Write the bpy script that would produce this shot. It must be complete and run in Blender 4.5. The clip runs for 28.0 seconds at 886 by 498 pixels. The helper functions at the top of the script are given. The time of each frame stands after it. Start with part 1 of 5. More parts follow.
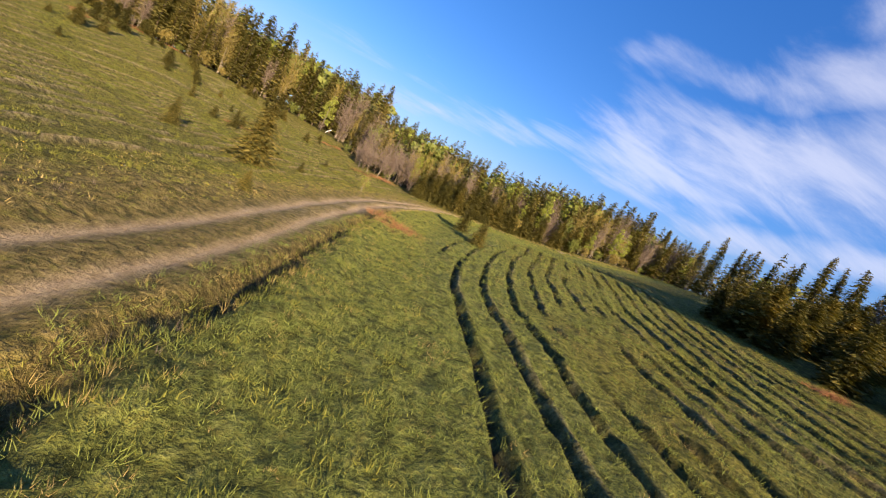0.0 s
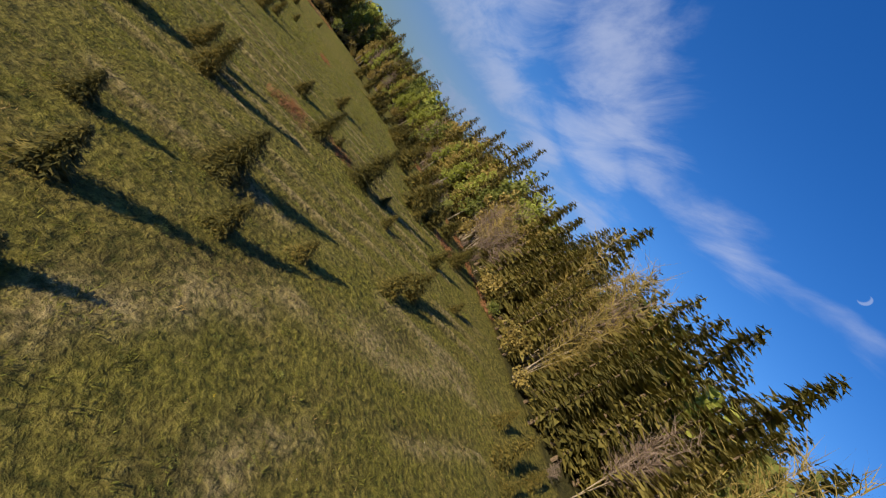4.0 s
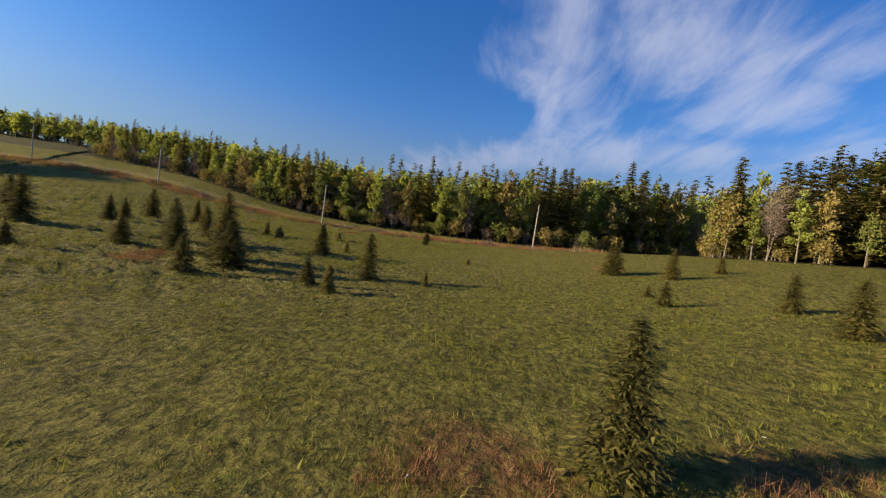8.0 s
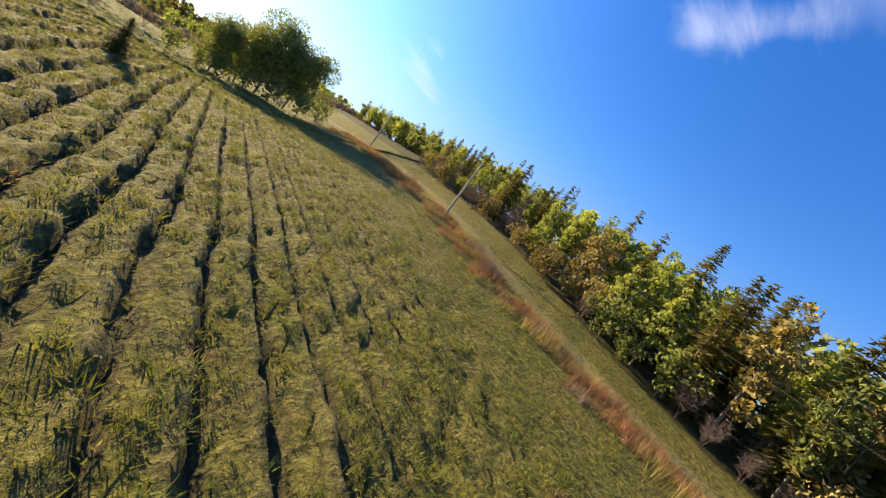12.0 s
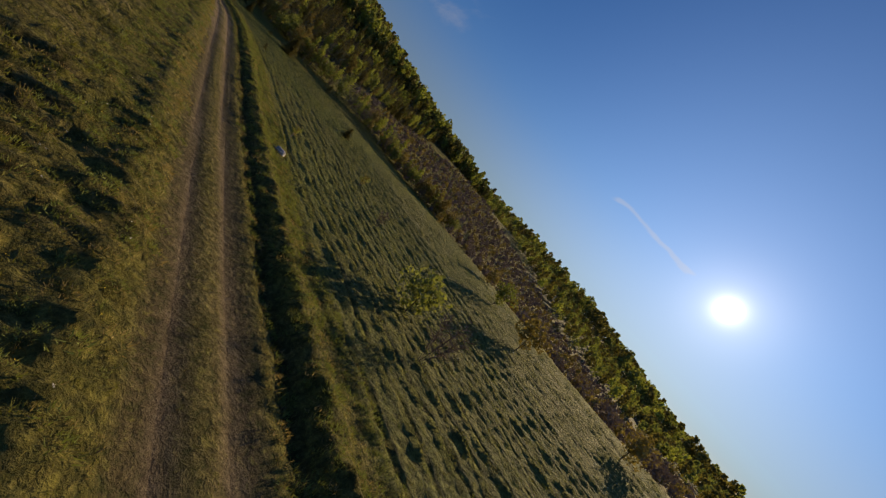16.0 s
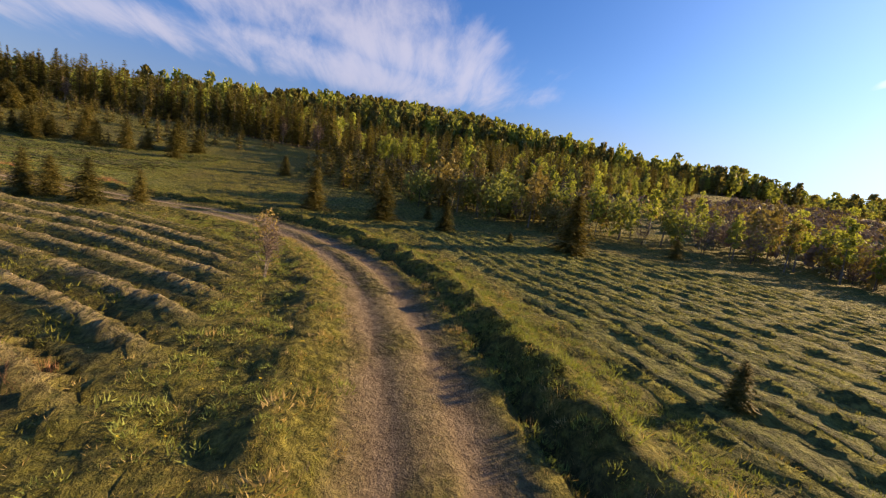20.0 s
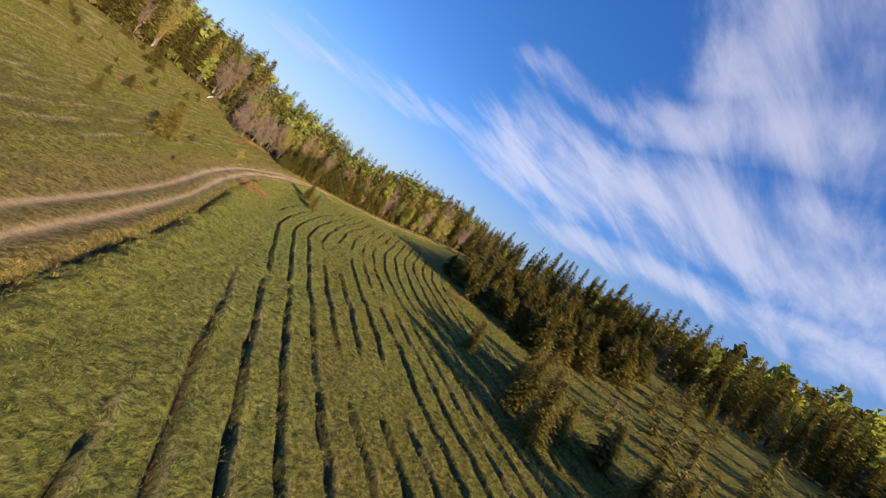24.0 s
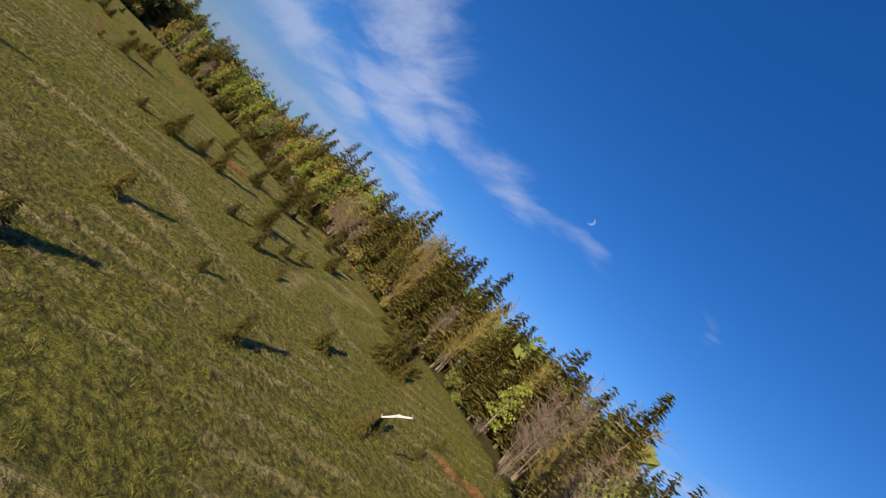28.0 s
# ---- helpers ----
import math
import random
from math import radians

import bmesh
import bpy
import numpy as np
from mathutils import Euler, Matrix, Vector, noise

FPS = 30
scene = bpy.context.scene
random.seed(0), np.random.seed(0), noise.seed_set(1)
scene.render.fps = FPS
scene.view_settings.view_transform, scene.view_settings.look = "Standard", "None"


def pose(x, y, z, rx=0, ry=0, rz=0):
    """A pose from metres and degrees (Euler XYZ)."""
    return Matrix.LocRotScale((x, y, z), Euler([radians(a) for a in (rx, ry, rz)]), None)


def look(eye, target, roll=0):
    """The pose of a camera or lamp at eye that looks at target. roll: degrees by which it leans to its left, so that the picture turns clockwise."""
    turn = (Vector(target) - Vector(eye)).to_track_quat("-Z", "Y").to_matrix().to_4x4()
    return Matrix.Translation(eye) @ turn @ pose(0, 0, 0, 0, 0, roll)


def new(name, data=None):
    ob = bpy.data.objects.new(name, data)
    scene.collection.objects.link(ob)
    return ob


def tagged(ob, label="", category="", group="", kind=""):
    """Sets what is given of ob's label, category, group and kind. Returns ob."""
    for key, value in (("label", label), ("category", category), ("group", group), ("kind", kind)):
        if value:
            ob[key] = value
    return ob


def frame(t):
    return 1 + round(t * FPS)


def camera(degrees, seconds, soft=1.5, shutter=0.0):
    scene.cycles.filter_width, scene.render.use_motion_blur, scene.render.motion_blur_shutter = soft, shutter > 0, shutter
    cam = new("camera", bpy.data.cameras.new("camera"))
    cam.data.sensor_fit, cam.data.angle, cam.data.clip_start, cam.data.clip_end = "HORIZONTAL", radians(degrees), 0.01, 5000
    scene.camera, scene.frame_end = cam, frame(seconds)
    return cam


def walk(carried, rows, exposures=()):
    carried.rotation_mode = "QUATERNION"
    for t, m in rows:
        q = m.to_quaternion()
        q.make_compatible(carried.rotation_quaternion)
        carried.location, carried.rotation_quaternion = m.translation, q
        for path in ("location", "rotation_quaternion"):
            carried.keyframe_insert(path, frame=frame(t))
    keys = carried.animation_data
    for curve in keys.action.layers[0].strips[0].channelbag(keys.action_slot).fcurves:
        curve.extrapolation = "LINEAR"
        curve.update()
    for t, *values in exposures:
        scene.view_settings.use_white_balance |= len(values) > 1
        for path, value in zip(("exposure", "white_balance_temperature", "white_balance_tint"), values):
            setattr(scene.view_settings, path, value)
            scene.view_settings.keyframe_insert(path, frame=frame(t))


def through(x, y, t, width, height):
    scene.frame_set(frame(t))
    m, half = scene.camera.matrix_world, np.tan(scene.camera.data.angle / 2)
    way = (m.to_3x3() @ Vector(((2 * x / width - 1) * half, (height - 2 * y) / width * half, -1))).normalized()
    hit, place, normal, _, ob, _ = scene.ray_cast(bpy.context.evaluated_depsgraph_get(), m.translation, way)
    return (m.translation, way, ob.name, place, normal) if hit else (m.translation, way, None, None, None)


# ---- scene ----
cam = camera(99, 28.0, soft=1.2)
PATH = [
    (0, pose(-1.29, 0.88, -0.34, 83.88, -27.39, -8.37)),
    (0.5, pose(-0.19, 10.60, -0.49, 88.20, -27.78, -5.59)),
    (1, pose(0.22, 19.68, -0.04, 94.99, -24.92, -4.61)),
    (1.5, pose(-0.57, 29.54, 0.53, 97.68, -22.75, 0.34)),
    (2, pose(-3.10, 39.45, 1.48, 101.23, -28.08, 9.54)),
    (2.5, pose(-6.96, 50.73, 2.94, 101.47, -37.35, 28.59)),
    (4.5, pose(-33.10, 75.01, 8.55, 72.83, -62.85, 88.04)),
    (5, pose(-42.57, 75.23, 7.65, 76.71, -67.58, 101.77)),
    (5.5, pose(-53.80, 73.43, 7.15, 81.78, -67.06, 107.28)),
    (6, pose(-64.54, 67.84, 5.35, 78.94, -60.63, 127.07)),
    (6.5, pose(-72.59, 62.64, 3.44, 88.95, -48.08, 119.93)),
    (7, pose(-80.83, 54.71, 1.63, 98.46, -28.12, 106.38)),
    (7.5, pose(-87.82, 47.26, 0.94, 91.09, -11.67, 103.27)),
    (8, pose(-95.46, 40.57, 0.11, 86.36, -8.33, 100.16)),
    (8.5, pose(-103.12, 35.06, 0.83, 84.98, -11.07, 104.80)),
    (9, pose(-110.59, 30.46, 1.56, 79.26, -23.32, 119.98)),
    (9.5, pose(-117.71, 25.75, 1.78, 76.69, -27.13, 125.90)),
    (10, pose(-124.59, 20.34, 1.75, 77.42, -25.37, 124.00)),
    (10.5, pose(-131.52, 14.25, 1.60, 71.79, -31.15, 135.63)),
    (11, pose(-138.04, 7.84, 1.47, 71.43, -36.88, 144.02)),
    (11.5, pose(-143.19, 0.96, 1.00, 77.86, -36.85, 144.18)),
    (12, pose(-147.19, -6.00, 1.15, 83.54, -36.58, 145.30)),
    (12.5, pose(-151.68, -17.72, 3.66, 91.05, -33.22, 162.11)),
    (14.5, pose(-149.25, -55.64, 2.07, 83.79, -47.15, -153.91)),
    (15, pose(-143.72, -63.06, 1.97, 70.39, -55.62, -132.62)),
    (15.5, pose(-136.14, -68.92, 1.07, 72.90, -55.96, -121.50)),
    (16, pose(-128.13, -73.52, -0.19, 79.75, -47.10, -125.66)),
    (16.5, pose(-118.40, -76.91, -0.97, 79.79, -41.99, -112.24)),
    (17, pose(-107.46, -78.91, -2.13, 88.63, -41.00, -108.01)),
    (17.5, pose(-96.94, -78.66, -2.86, 87.69, -35.87, -102.45)),
    (18, pose(-87.12, -78.38, -3.12, 88.11, -21.01, -103.00)),
    (18.5, pose(-78.06, -77.67, -3.26, 84.61, -16.19, -94.48)),
    (19, pose(-68.73, -76.87, -3.40, 81.92, -11.15, -97.57)),
    (19.5, pose(-59.66, -75.98, -3.64, 81.45, -6.83, -98.41)),
    (20, pose(-50.52, -75.87, -3.87, 82.28, -7.14, -98.02)),
    (20.5, pose(-40.82, -75.36, -3.34, 95.70, -24.01, -82.00)),
    (21, pose(-30.39, -72.53, -1.62, 103.73, -45.42, -72.08)),
    (21.5, pose(-22.05, -66.31, -0.18, 92.25, -54.89, -41.81)),
    (22, pose(-17.13, -60.84, 1.14, 87.00, -49.98, -24.63)),
    (22.5, pose(-11.89, -55.16, 2.09, 88.45, -45.99, -25.16)),
    (24.5, pose(-1.19, -12.69, 4.33, 90.75, -34.76, -29.61)),
    (25, pose(-0.20, -2.84, 4.08, 90.33, -34.85, -29.53)),
    (25.5, pose(0.58, 6.86, 3.98, 86.31, -38.52, -23.82)),
    (26, pose(1.12, 16.44, 3.84, 81.26, -39.94, -11.48)),
    (26.5, pose(0.13, 25.78, 4.21, 82.54, -47.30, 5.05)),
    (27, pose(-1.40, 34.51, 3.69, 92.76, -42.78, 0.05)),
    (27.5, pose(-4.06, 43.63, 3.84, 105.56, -31.63, -6.33)),
    (28, pose(-6.97, 52.53, 4.68, 107.24, -49.19, 28.05)),
]
EXPOSURE = [(0, 1.6, 7400, 13), (1.0, 1.38, 7300, 13), (2.5, 1.1, 6800, 11), (4.5, 0.88, 6400, 10), (6, 0.86, 6500, 10), (7, 1.0, 6800, 10), (8, 1.02, 6900, 10), (9, 1.15, 6900, 11), (11, 1.66, 6900, 12), (12.4, 1.75, 7000, 12), (13.3, 0.75, 6900, 11), (14.5, 0.05, 7000, 11),
            (16, 0.1, 7600, 13), (17.5, 0.45, 7500, 14), (18.5, 0.85, 7800, 15), (20, 1.35, 8400, 20), (21, 1.35, 7500, 14), (22, 1.4, 7700, 15), (25, 1.45, 7600, 14), (26.5, 1.28, 7400, 12), (28, 0.95, 6500, 9)]
walk(cam, PATH, EXPOSURE)

# ---- light ----
SUN_AZ = radians(164.2)      # clockwise from +y
SUN_EL = radians(14.8)
world = bpy.data.worlds.new("sky")
scene.world = world
world.use_nodes = True
wn = world.node_tree
wn.nodes.clear()
sky = wn.nodes.new("ShaderNodeTexSky")
sky.sky_type = "NISHITA"
sky.sun_disc = False
sky.sun_elevation = SUN_EL
sky.sun_rotation = SUN_AZ
sky.air_density, sky.dust_density, sky.ozone_density = 1.0, 0.05, 3.0
back = wn.nodes.new("ShaderNodeBackground")
back.inputs["Strength"].default_value = 0.07
wout = wn.nodes.new("ShaderNodeOutputWorld")
wn.links.new(back.outputs[0], wout.inputs[0])
sun_way = Vector((math.sin(SUN_AZ) * math.cos(SUN_EL), math.cos(SUN_AZ) * math.cos(SUN_EL), math.sin(SUN_EL)))


def wmath(op, a, b=0.0, clamp=False):
    n = wn.nodes.new("ShaderNodeMath")
    n.operation, n.use_clamp = op, clamp
    for sock, v in zip(n.inputs, (a, b)):
        if isinstance(v, (int, float)):
            sock.default_value = v
        else:
            wn.links.new(v, sock)
    return n.outputs[0]


def wvec(op, a, b):
    n = wn.nodes.new("ShaderNodeVectorMath")
    n.operation = op
    for sock, v in zip(n.inputs, (a, b)):
        if isinstance(v, tuple):
            sock.default_value = v
        else:
            wn.links.new(v, sock)
    return n


def wnoise(vec, scale, detail, rough, warp):
    n = wn.nodes.new("ShaderNodeTexNoise")
    for key, v in (("Scale", scale), ("Detail", detail), ("Roughness", rough), ("Distortion", warp)):
        n.inputs[key].default_value = v
    wn.links.new(vec, n.inputs["Vector"])
    return n.outputs["Fac"]


def wspan(v, lo, hi):
    n = wn.nodes.new("ShaderNodeMapRange")
    n.interpolation_type = "SMOOTHSTEP"
    n.inputs["From Min"].default_value, n.inputs["From Max"].default_value = lo, hi
    wn.links.new(v, n.inputs["Value"])
    return n.outputs["Result"]


def wmix(fac, a, b, how="MIX"):
    n = wn.nodes.new("ShaderNodeMix")
    n.data_type, n.blend_type = "RGBA", how
    for sock, v in ((n.inputs["Factor"], fac), (n.inputs["A"], a), (n.inputs["B"], b)):
        if isinstance(v, (int, float)):
            sock.default_value = v
        elif isinstance(v, tuple):
            sock.default_value = (*v, 1)
        else:
            wn.links.new(v, sock)
    return n.outputs["Result"]


# cirrus streaks on a high flat layer: azimuth and height of both ends in degrees, breadth, weight
CIRRUS = [(-5, 11, 38, 17, 0.3, 0.72), (30, 17, 84, 22, 0.5, 1.02), (78, 22, 99, 16, 0.45, 1.02), (40, 12, 93, 14, 0.35, 0.95), (26, 30, 42, 28, 0.16, 0.85), (35, 22, 56, 21, 0.2, 0.75), (42, 30, 66, 38, 0.28, 0.9), (50, 41, 88, 56, 0.28, 0.85),
          (46, 55, 92, 63, 0.2, 0.75), (-104, 8, -66, 13, 0.45, 1.0), (-66, 13, -49, 13, 0.3, 0.85), (-127, 37, -106, 41, 0.12, 0.85), (-106, 41, -93, 38.5, 0.16, 1.0), (-93, 38.5, -83, 26, 0.2, 1.05), (-83, 26, -84, 14, 0.32, 0.95), (-90, 37, -72, 29, 0.18, 0.95), (-75, 28, -60, 17, 0.35, 1.0), (-70, 22, -40, 24, 0.22, 0.9),
          (-40, 24, -25, 26.5, 0.12, 0.75), (-18, 13, 0, 15, 0.2, 0.5), (-82, 5, -60, 9, 0.4, 0.95), (-9, 31, -7, 27, 0.06, 0.45), (-161, 15, -157, 12, 0.2, 0.7), (145, 15.6, 158, 15.3, 0.045, 1.3)]
way = wn.nodes.new("ShaderNodeTexCoord").outputs["Generated"]
split = wn.nodes.new("ShaderNodeSeparateXYZ")
wn.links.new(way, split.inputs[0])
up = wmath("MAXIMUM", split.outputs["Z"], 0.0)
over = wmath("ADD", up, 0.16)
flat = wn.nodes.new("ShaderNodeCombineXYZ")
wn.links.new(wmath("DIVIDE", split.outputs["X"], over), flat.inputs["X"])
wn.links.new(wmath("DIVIDE", split.outputs["Y"], over), flat.inputs["Y"])


def on_layer(az, el):
    a, e = radians(az), radians(el)
    r = math.cos(e) / (math.sin(e) + 0.16)
    return Vector((math.sin(a) * r, math.cos(a) * r, 0))


warp = wn.nodes.new("ShaderNodeTexNoise")
warp.inputs["Scale"].default_value, warp.inputs["Detail"].default_value = 1.6, 4.0
wn.links.new(flat.outputs[0], warp.inputs["Vector"])
bent = wvec("ADD", flat.outputs[0], wvec("MULTIPLY", wvec("SUBTRACT", warp.outputs["Color"], (0.5, 0.5, 0.5)).outputs[0], (0.55, 0.55, 0.0)).outputs[0]).outputs[0]
cover = None
for az0, el0, az1, el1, broad, weight in CIRRUS:
    p, q = on_layer(az0, el0), on_layer(az1, el1)
    ahead = wvec("SUBTRACT", bent, tuple(p)).outputs[0]
    run = wmath("DIVIDE", wvec("DOT_PRODUCT", ahead, tuple(q - p)).outputs["Value"], (q - p).length_squared, True)
    foot = wvec("SCALE", tuple(q - p), (0.0, 0.0, 0.0))
    wn.links.new(run, foot.inputs["Scale"])
    off = wvec("DISTANCE", ahead, foot.outputs[0]).outputs["Value"]
    streak = wmath("MULTIPLY", wspan(wmath("MULTIPLY", off, -1.0), -broad * 1.6, 0.0), weight)
    cover = streak if cover is None else wmath("MAXIMUM", cover, streak)
turned_layer = wn.nodes.new("ShaderNodeMapping")
turned_layer.inputs["Rotation"].default_value = (0, 0, radians(-28))
turned_layer.inputs["Scale"].default_value = (0.5, 1.6, 1.0)
wn.links.new(flat.outputs[0], turned_layer.inputs["Vector"])
wisps = wspan(wnoise(turned_layer.outputs[0], 2.6, 8, 0.62, 0.4), 0.25, 0.75)
cloud = wspan(wmath("ADD", cover, wmath("MULTIPLY", wmath("ADD", wisps, -1.0), 0.75)), -0.05, 0.95)
low = wspan(split.outputs["Z"], 0.02, 0.3)
rich = wn.nodes.new("ShaderNodeHueSaturation")
wn.links.new(wmath("ADD", wmath("MULTIPLY", low, 0.34), 0.95), rich.inputs["Saturation"])
rich.inputs["Hue"].default_value = 0.514
wn.links.new(sky.outputs[0], rich.inputs["Color"])
deep = wmix(1.0, rich.outputs[0], wmix(low, (0.0, 0.0, 0.0), (0.02, 0.2, 0.95)), "ADD")
seen = wmix(wmath("MULTIPLY", cloud, 0.6), deep, (4.2, 4.6, 5.9))
# the sun's own disc and the glow round it
near = wmath("MAXIMUM", wvec("DOT_PRODUCT", way, tuple(sun_way)).outputs["Value"], 0.0)
glow = wmath("ADD", wmath("MULTIPLY", wmath("POWER", near, 14000.0), 300.0), wmath("ADD", wmath("ADD", wmath("MULTIPLY", wmath("POWER", near, 2200.0), 10.0), wmath("MULTIPLY", wmath("POWER", near, 300.0), 3.2)), wmath("MULTIPLY", wmath("POWER", near, 60.0), 0.8)))
seen = wmix(1.0, seen, wmix(1.0, (1.0, 0.97, 0.92), glow, "MULTIPLY"), "ADD")
# paler blue, not white, down at the skyline
seen = wmix(1.0, seen, wmix(wspan(split.outputs["Z"], -0.06, 0.32), (0.26, 0.36, 0.56), (1.0, 1.0, 1.0)), "MULTIPLY")
# the waxing moon's thin crescent
moon_way = Vector((-0.424, 0.757, 0.498)).normalized()
moon = wspan(wvec("DISTANCE", way, tuple(moon_way)).outputs["Value"], 0.0105, 0.0085)
dark_side = wspan(wvec("DISTANCE", way, tuple(moon_way + Vector((-0.006, -0.001, 0.003)))).outputs["Value"], 0.0085, 0.0115)
seen = wmix(wmath("MULTIPLY", wmath("MULTIPLY", moon, dark_side), 0.3), seen, (5.5, 6.0, 7.0))
haze = wmath("POWER", near, 7.5)
wn.links.new(wmix(1.0, seen, wmix(1.0, (1.9, 3.3, 5.7), haze, "MULTIPLY"), "ADD"), back.inputs["Color"])
sun_data = bpy.data.lights.new("sun", "SUN")
sun_data.energy, sun_data.angle, sun_data.color = 5.0, radians(0.6), (1.0, 0.8, 0.5)
sun = new("sun", sun_data)
sun.matrix_world = look((0, -200, 120), Vector((0, -200, 120)) - sun_way)

# ---- materials ----
def mat(name):
    m = bpy.data.materials.new(name)
    m.use_nodes = True
    nt = m.node_tree
    return m, nt, nt.nodes["Principled BSDF"]


def node(nt, kind, **inputs):
    n = nt.nodes.new(kind)
    for key, value in inputs.items():
        n.inputs[key.replace("_", " ")].default_value = value
    return n


def ramp(nt, fac, stops):
    r = nt.nodes.new("ShaderNodeValToRGB")
    while len(r.color_ramp.elements) < len(stops):
        r.color_ramp.elements.new(0.5)
    for el, (pos, col) in zip(r.color_ramp.elements, stops):
        el.position, el.color = pos, (*col, 1)
    nt.links.new(fac, r.inputs["Fac"])
    return r.outputs["Color"]


def mix(nt, fac, a, b, how="MIX"):
    m = nt.nodes.new("ShaderNodeMix")
    m.data_type, m.blend_type = "RGBA", how
    for sock, v in ((m.inputs["Factor"], fac), (m.inputs["A"], a), (m.inputs["B"], b)):
        if isinstance(v, (int, float)):
            sock.default_value = v
        elif isinstance(v, tuple):
            sock.default_value = (*v, 1)
        else:
            nt.links.new(v, sock)
    return m.outputs["Result"]


def math_node(nt, op, a, b=0.0):
    m = nt.nodes.new("ShaderNodeMath")
    m.operation = op
    m.use_clamp = False
    for sock, v in zip(m.inputs, (a, b)):
        if isinstance(v, (int, float)):
            sock.default_value = v
        else:
            nt.links.new(v, sock)
    return m.outputs[0]


def place_coords(nt):
    return nt.nodes.new("ShaderNodeNewGeometry").outputs["Position"]


def noise_tex(nt, scale, detail=4.0, rough=0.6, vec=None, warp=0.0):
    n = node(nt, "ShaderNodeTexNoise", Scale=scale, Detail=detail, Roughness=rough, Distortion=warp)
    nt.links.new(vec if vec is not None else place_coords(nt), n.inputs["Vector"])
    return n.outputs["Fac"]


def bump(nt, bsdf, height, strength=0.5, distance=0.1):
    b = node(nt, "ShaderNodeBump", Strength=strength, Distance=distance)
    nt.links.new(height, b.inputs["Height"])
    nt.links.new(b.outputs[0], bsdf.inputs["Normal"])


def attribute(nt, name):
    a = nt.nodes.new("ShaderNodeAttribute")
    a.attribute_name = name
    return a.outputs["Fac"]


def ground_material():
    m, nt, bsdf = mat("meadow_ground")
    big = noise_tex(nt, 0.035, 4, 0.6)
    mid = noise_tex(nt, 0.28, 5, 0.65, warp=0.6)
    fine = noise_tex(nt, 3.2, 5, 0.7)
    tiny = noise_tex(nt, 17.0, 4, 0.75)
    green = ramp(nt, fine, [(0.25, (0.06, 0.066, 0.01)), (0.5, (0.155, 0.155, 0.023)), (0.75, (0.27, 0.25, 0.045))])
    dry = ramp(nt, fine, [(0.25, (0.11, 0.085, 0.03)), (0.5, (0.22, 0.17, 0.06)), (0.78, (0.36, 0.28, 0.125))])
    lush = ramp(nt, fine, [(0.25, (0.07, 0.098, 0.02)), (0.5, (0.175, 0.21, 0.05)), (0.75, (0.29, 0.315, 0.092))])
    stubble = ramp(nt, fine, [(0.25, (0.28, 0.21, 0.11)), (0.5, (0.45, 0.36, 0.2)), (0.78, (0.58, 0.48, 0.3))])
    patch = ramp(nt, mid, [(0.42, (0, 0, 0)), (0.66, (1, 1, 1))])
    base = mix(nt, math_node(nt, "MULTIPLY", patch, 0.4), green, dry)
    base = mix(nt, attribute(nt, "lush"), base, lush)
    base = mix(nt, ramp(nt, big, [(0.35, (0, 0, 0)), (0.7, (0.35, 0.35, 0.35))]), base, dry)
    base = mix(nt, attribute(nt, "dry"), base, dry)
    base = mix(nt, attribute(nt, "stubble"), base, stubble)
    soil = ramp(nt, fine, [(0.2, (0.03, 0.022, 0.015)), (0.55, (0.075, 0.055, 0.036)), (0.85, (0.16, 0.12, 0.08))])
    track = ramp(nt, math_node(nt, "ADD", math_node(nt, "MULTIPLY", fine, 0.6), math_node(nt, "MULTIPLY", mid, 0.4)),
                 [(0.3, (0.24, 0.17, 0.1)), (0.5, (0.39, 0.295, 0.185)), (0.72, (0.52, 0.41, 0.275))])
    base = mix(nt, attribute(nt, "track"), base, track)
    base = mix(nt, attribute(nt, "soil"), base, soil)
    rust = ramp(nt, fine, [(0.3, (0.11, 0.045, 0.022)), (0.7, (0.26, 0.12, 0.06))])
    base = mix(nt, attribute(nt, "rust"), base, rust)
    wood = ramp(nt, fine, [(0.3, (0.02, 0.024, 0.01)), (0.7, (0.07, 0.066, 0.03))])
    base = mix(nt, attribute(nt, "wood"), base, wood)
    # low cushions of growth; shade in the gaps between them is painted dark
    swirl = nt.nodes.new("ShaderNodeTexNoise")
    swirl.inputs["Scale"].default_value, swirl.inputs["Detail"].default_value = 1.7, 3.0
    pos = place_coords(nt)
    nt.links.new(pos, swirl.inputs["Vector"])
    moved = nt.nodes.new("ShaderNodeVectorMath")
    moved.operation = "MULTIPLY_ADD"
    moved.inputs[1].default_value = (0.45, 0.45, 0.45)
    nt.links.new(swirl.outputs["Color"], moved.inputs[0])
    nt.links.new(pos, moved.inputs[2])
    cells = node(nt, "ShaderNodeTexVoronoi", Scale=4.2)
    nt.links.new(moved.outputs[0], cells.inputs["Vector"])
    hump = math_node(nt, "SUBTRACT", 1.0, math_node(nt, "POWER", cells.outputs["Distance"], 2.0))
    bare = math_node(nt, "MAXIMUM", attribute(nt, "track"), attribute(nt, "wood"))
    gap_shade = math_node(nt, "MULTIPLY", ramp(nt, hump, [(0.4, (0.5, 0.5, 0.5)), (0.85, (0, 0, 0))]), math_node(nt, "SUBTRACT", 1.0, bare))
    base = mix(nt, gap_shade, base, (0.035, 0.036, 0.012))
    # leafy clumps of darker green and of yellowed blades, a hand to an arm across
    clumps = noise_tex(nt, 3.3, 4, 0.6)
    grown = math_node(nt, "SUBTRACT", 1.0, bare)
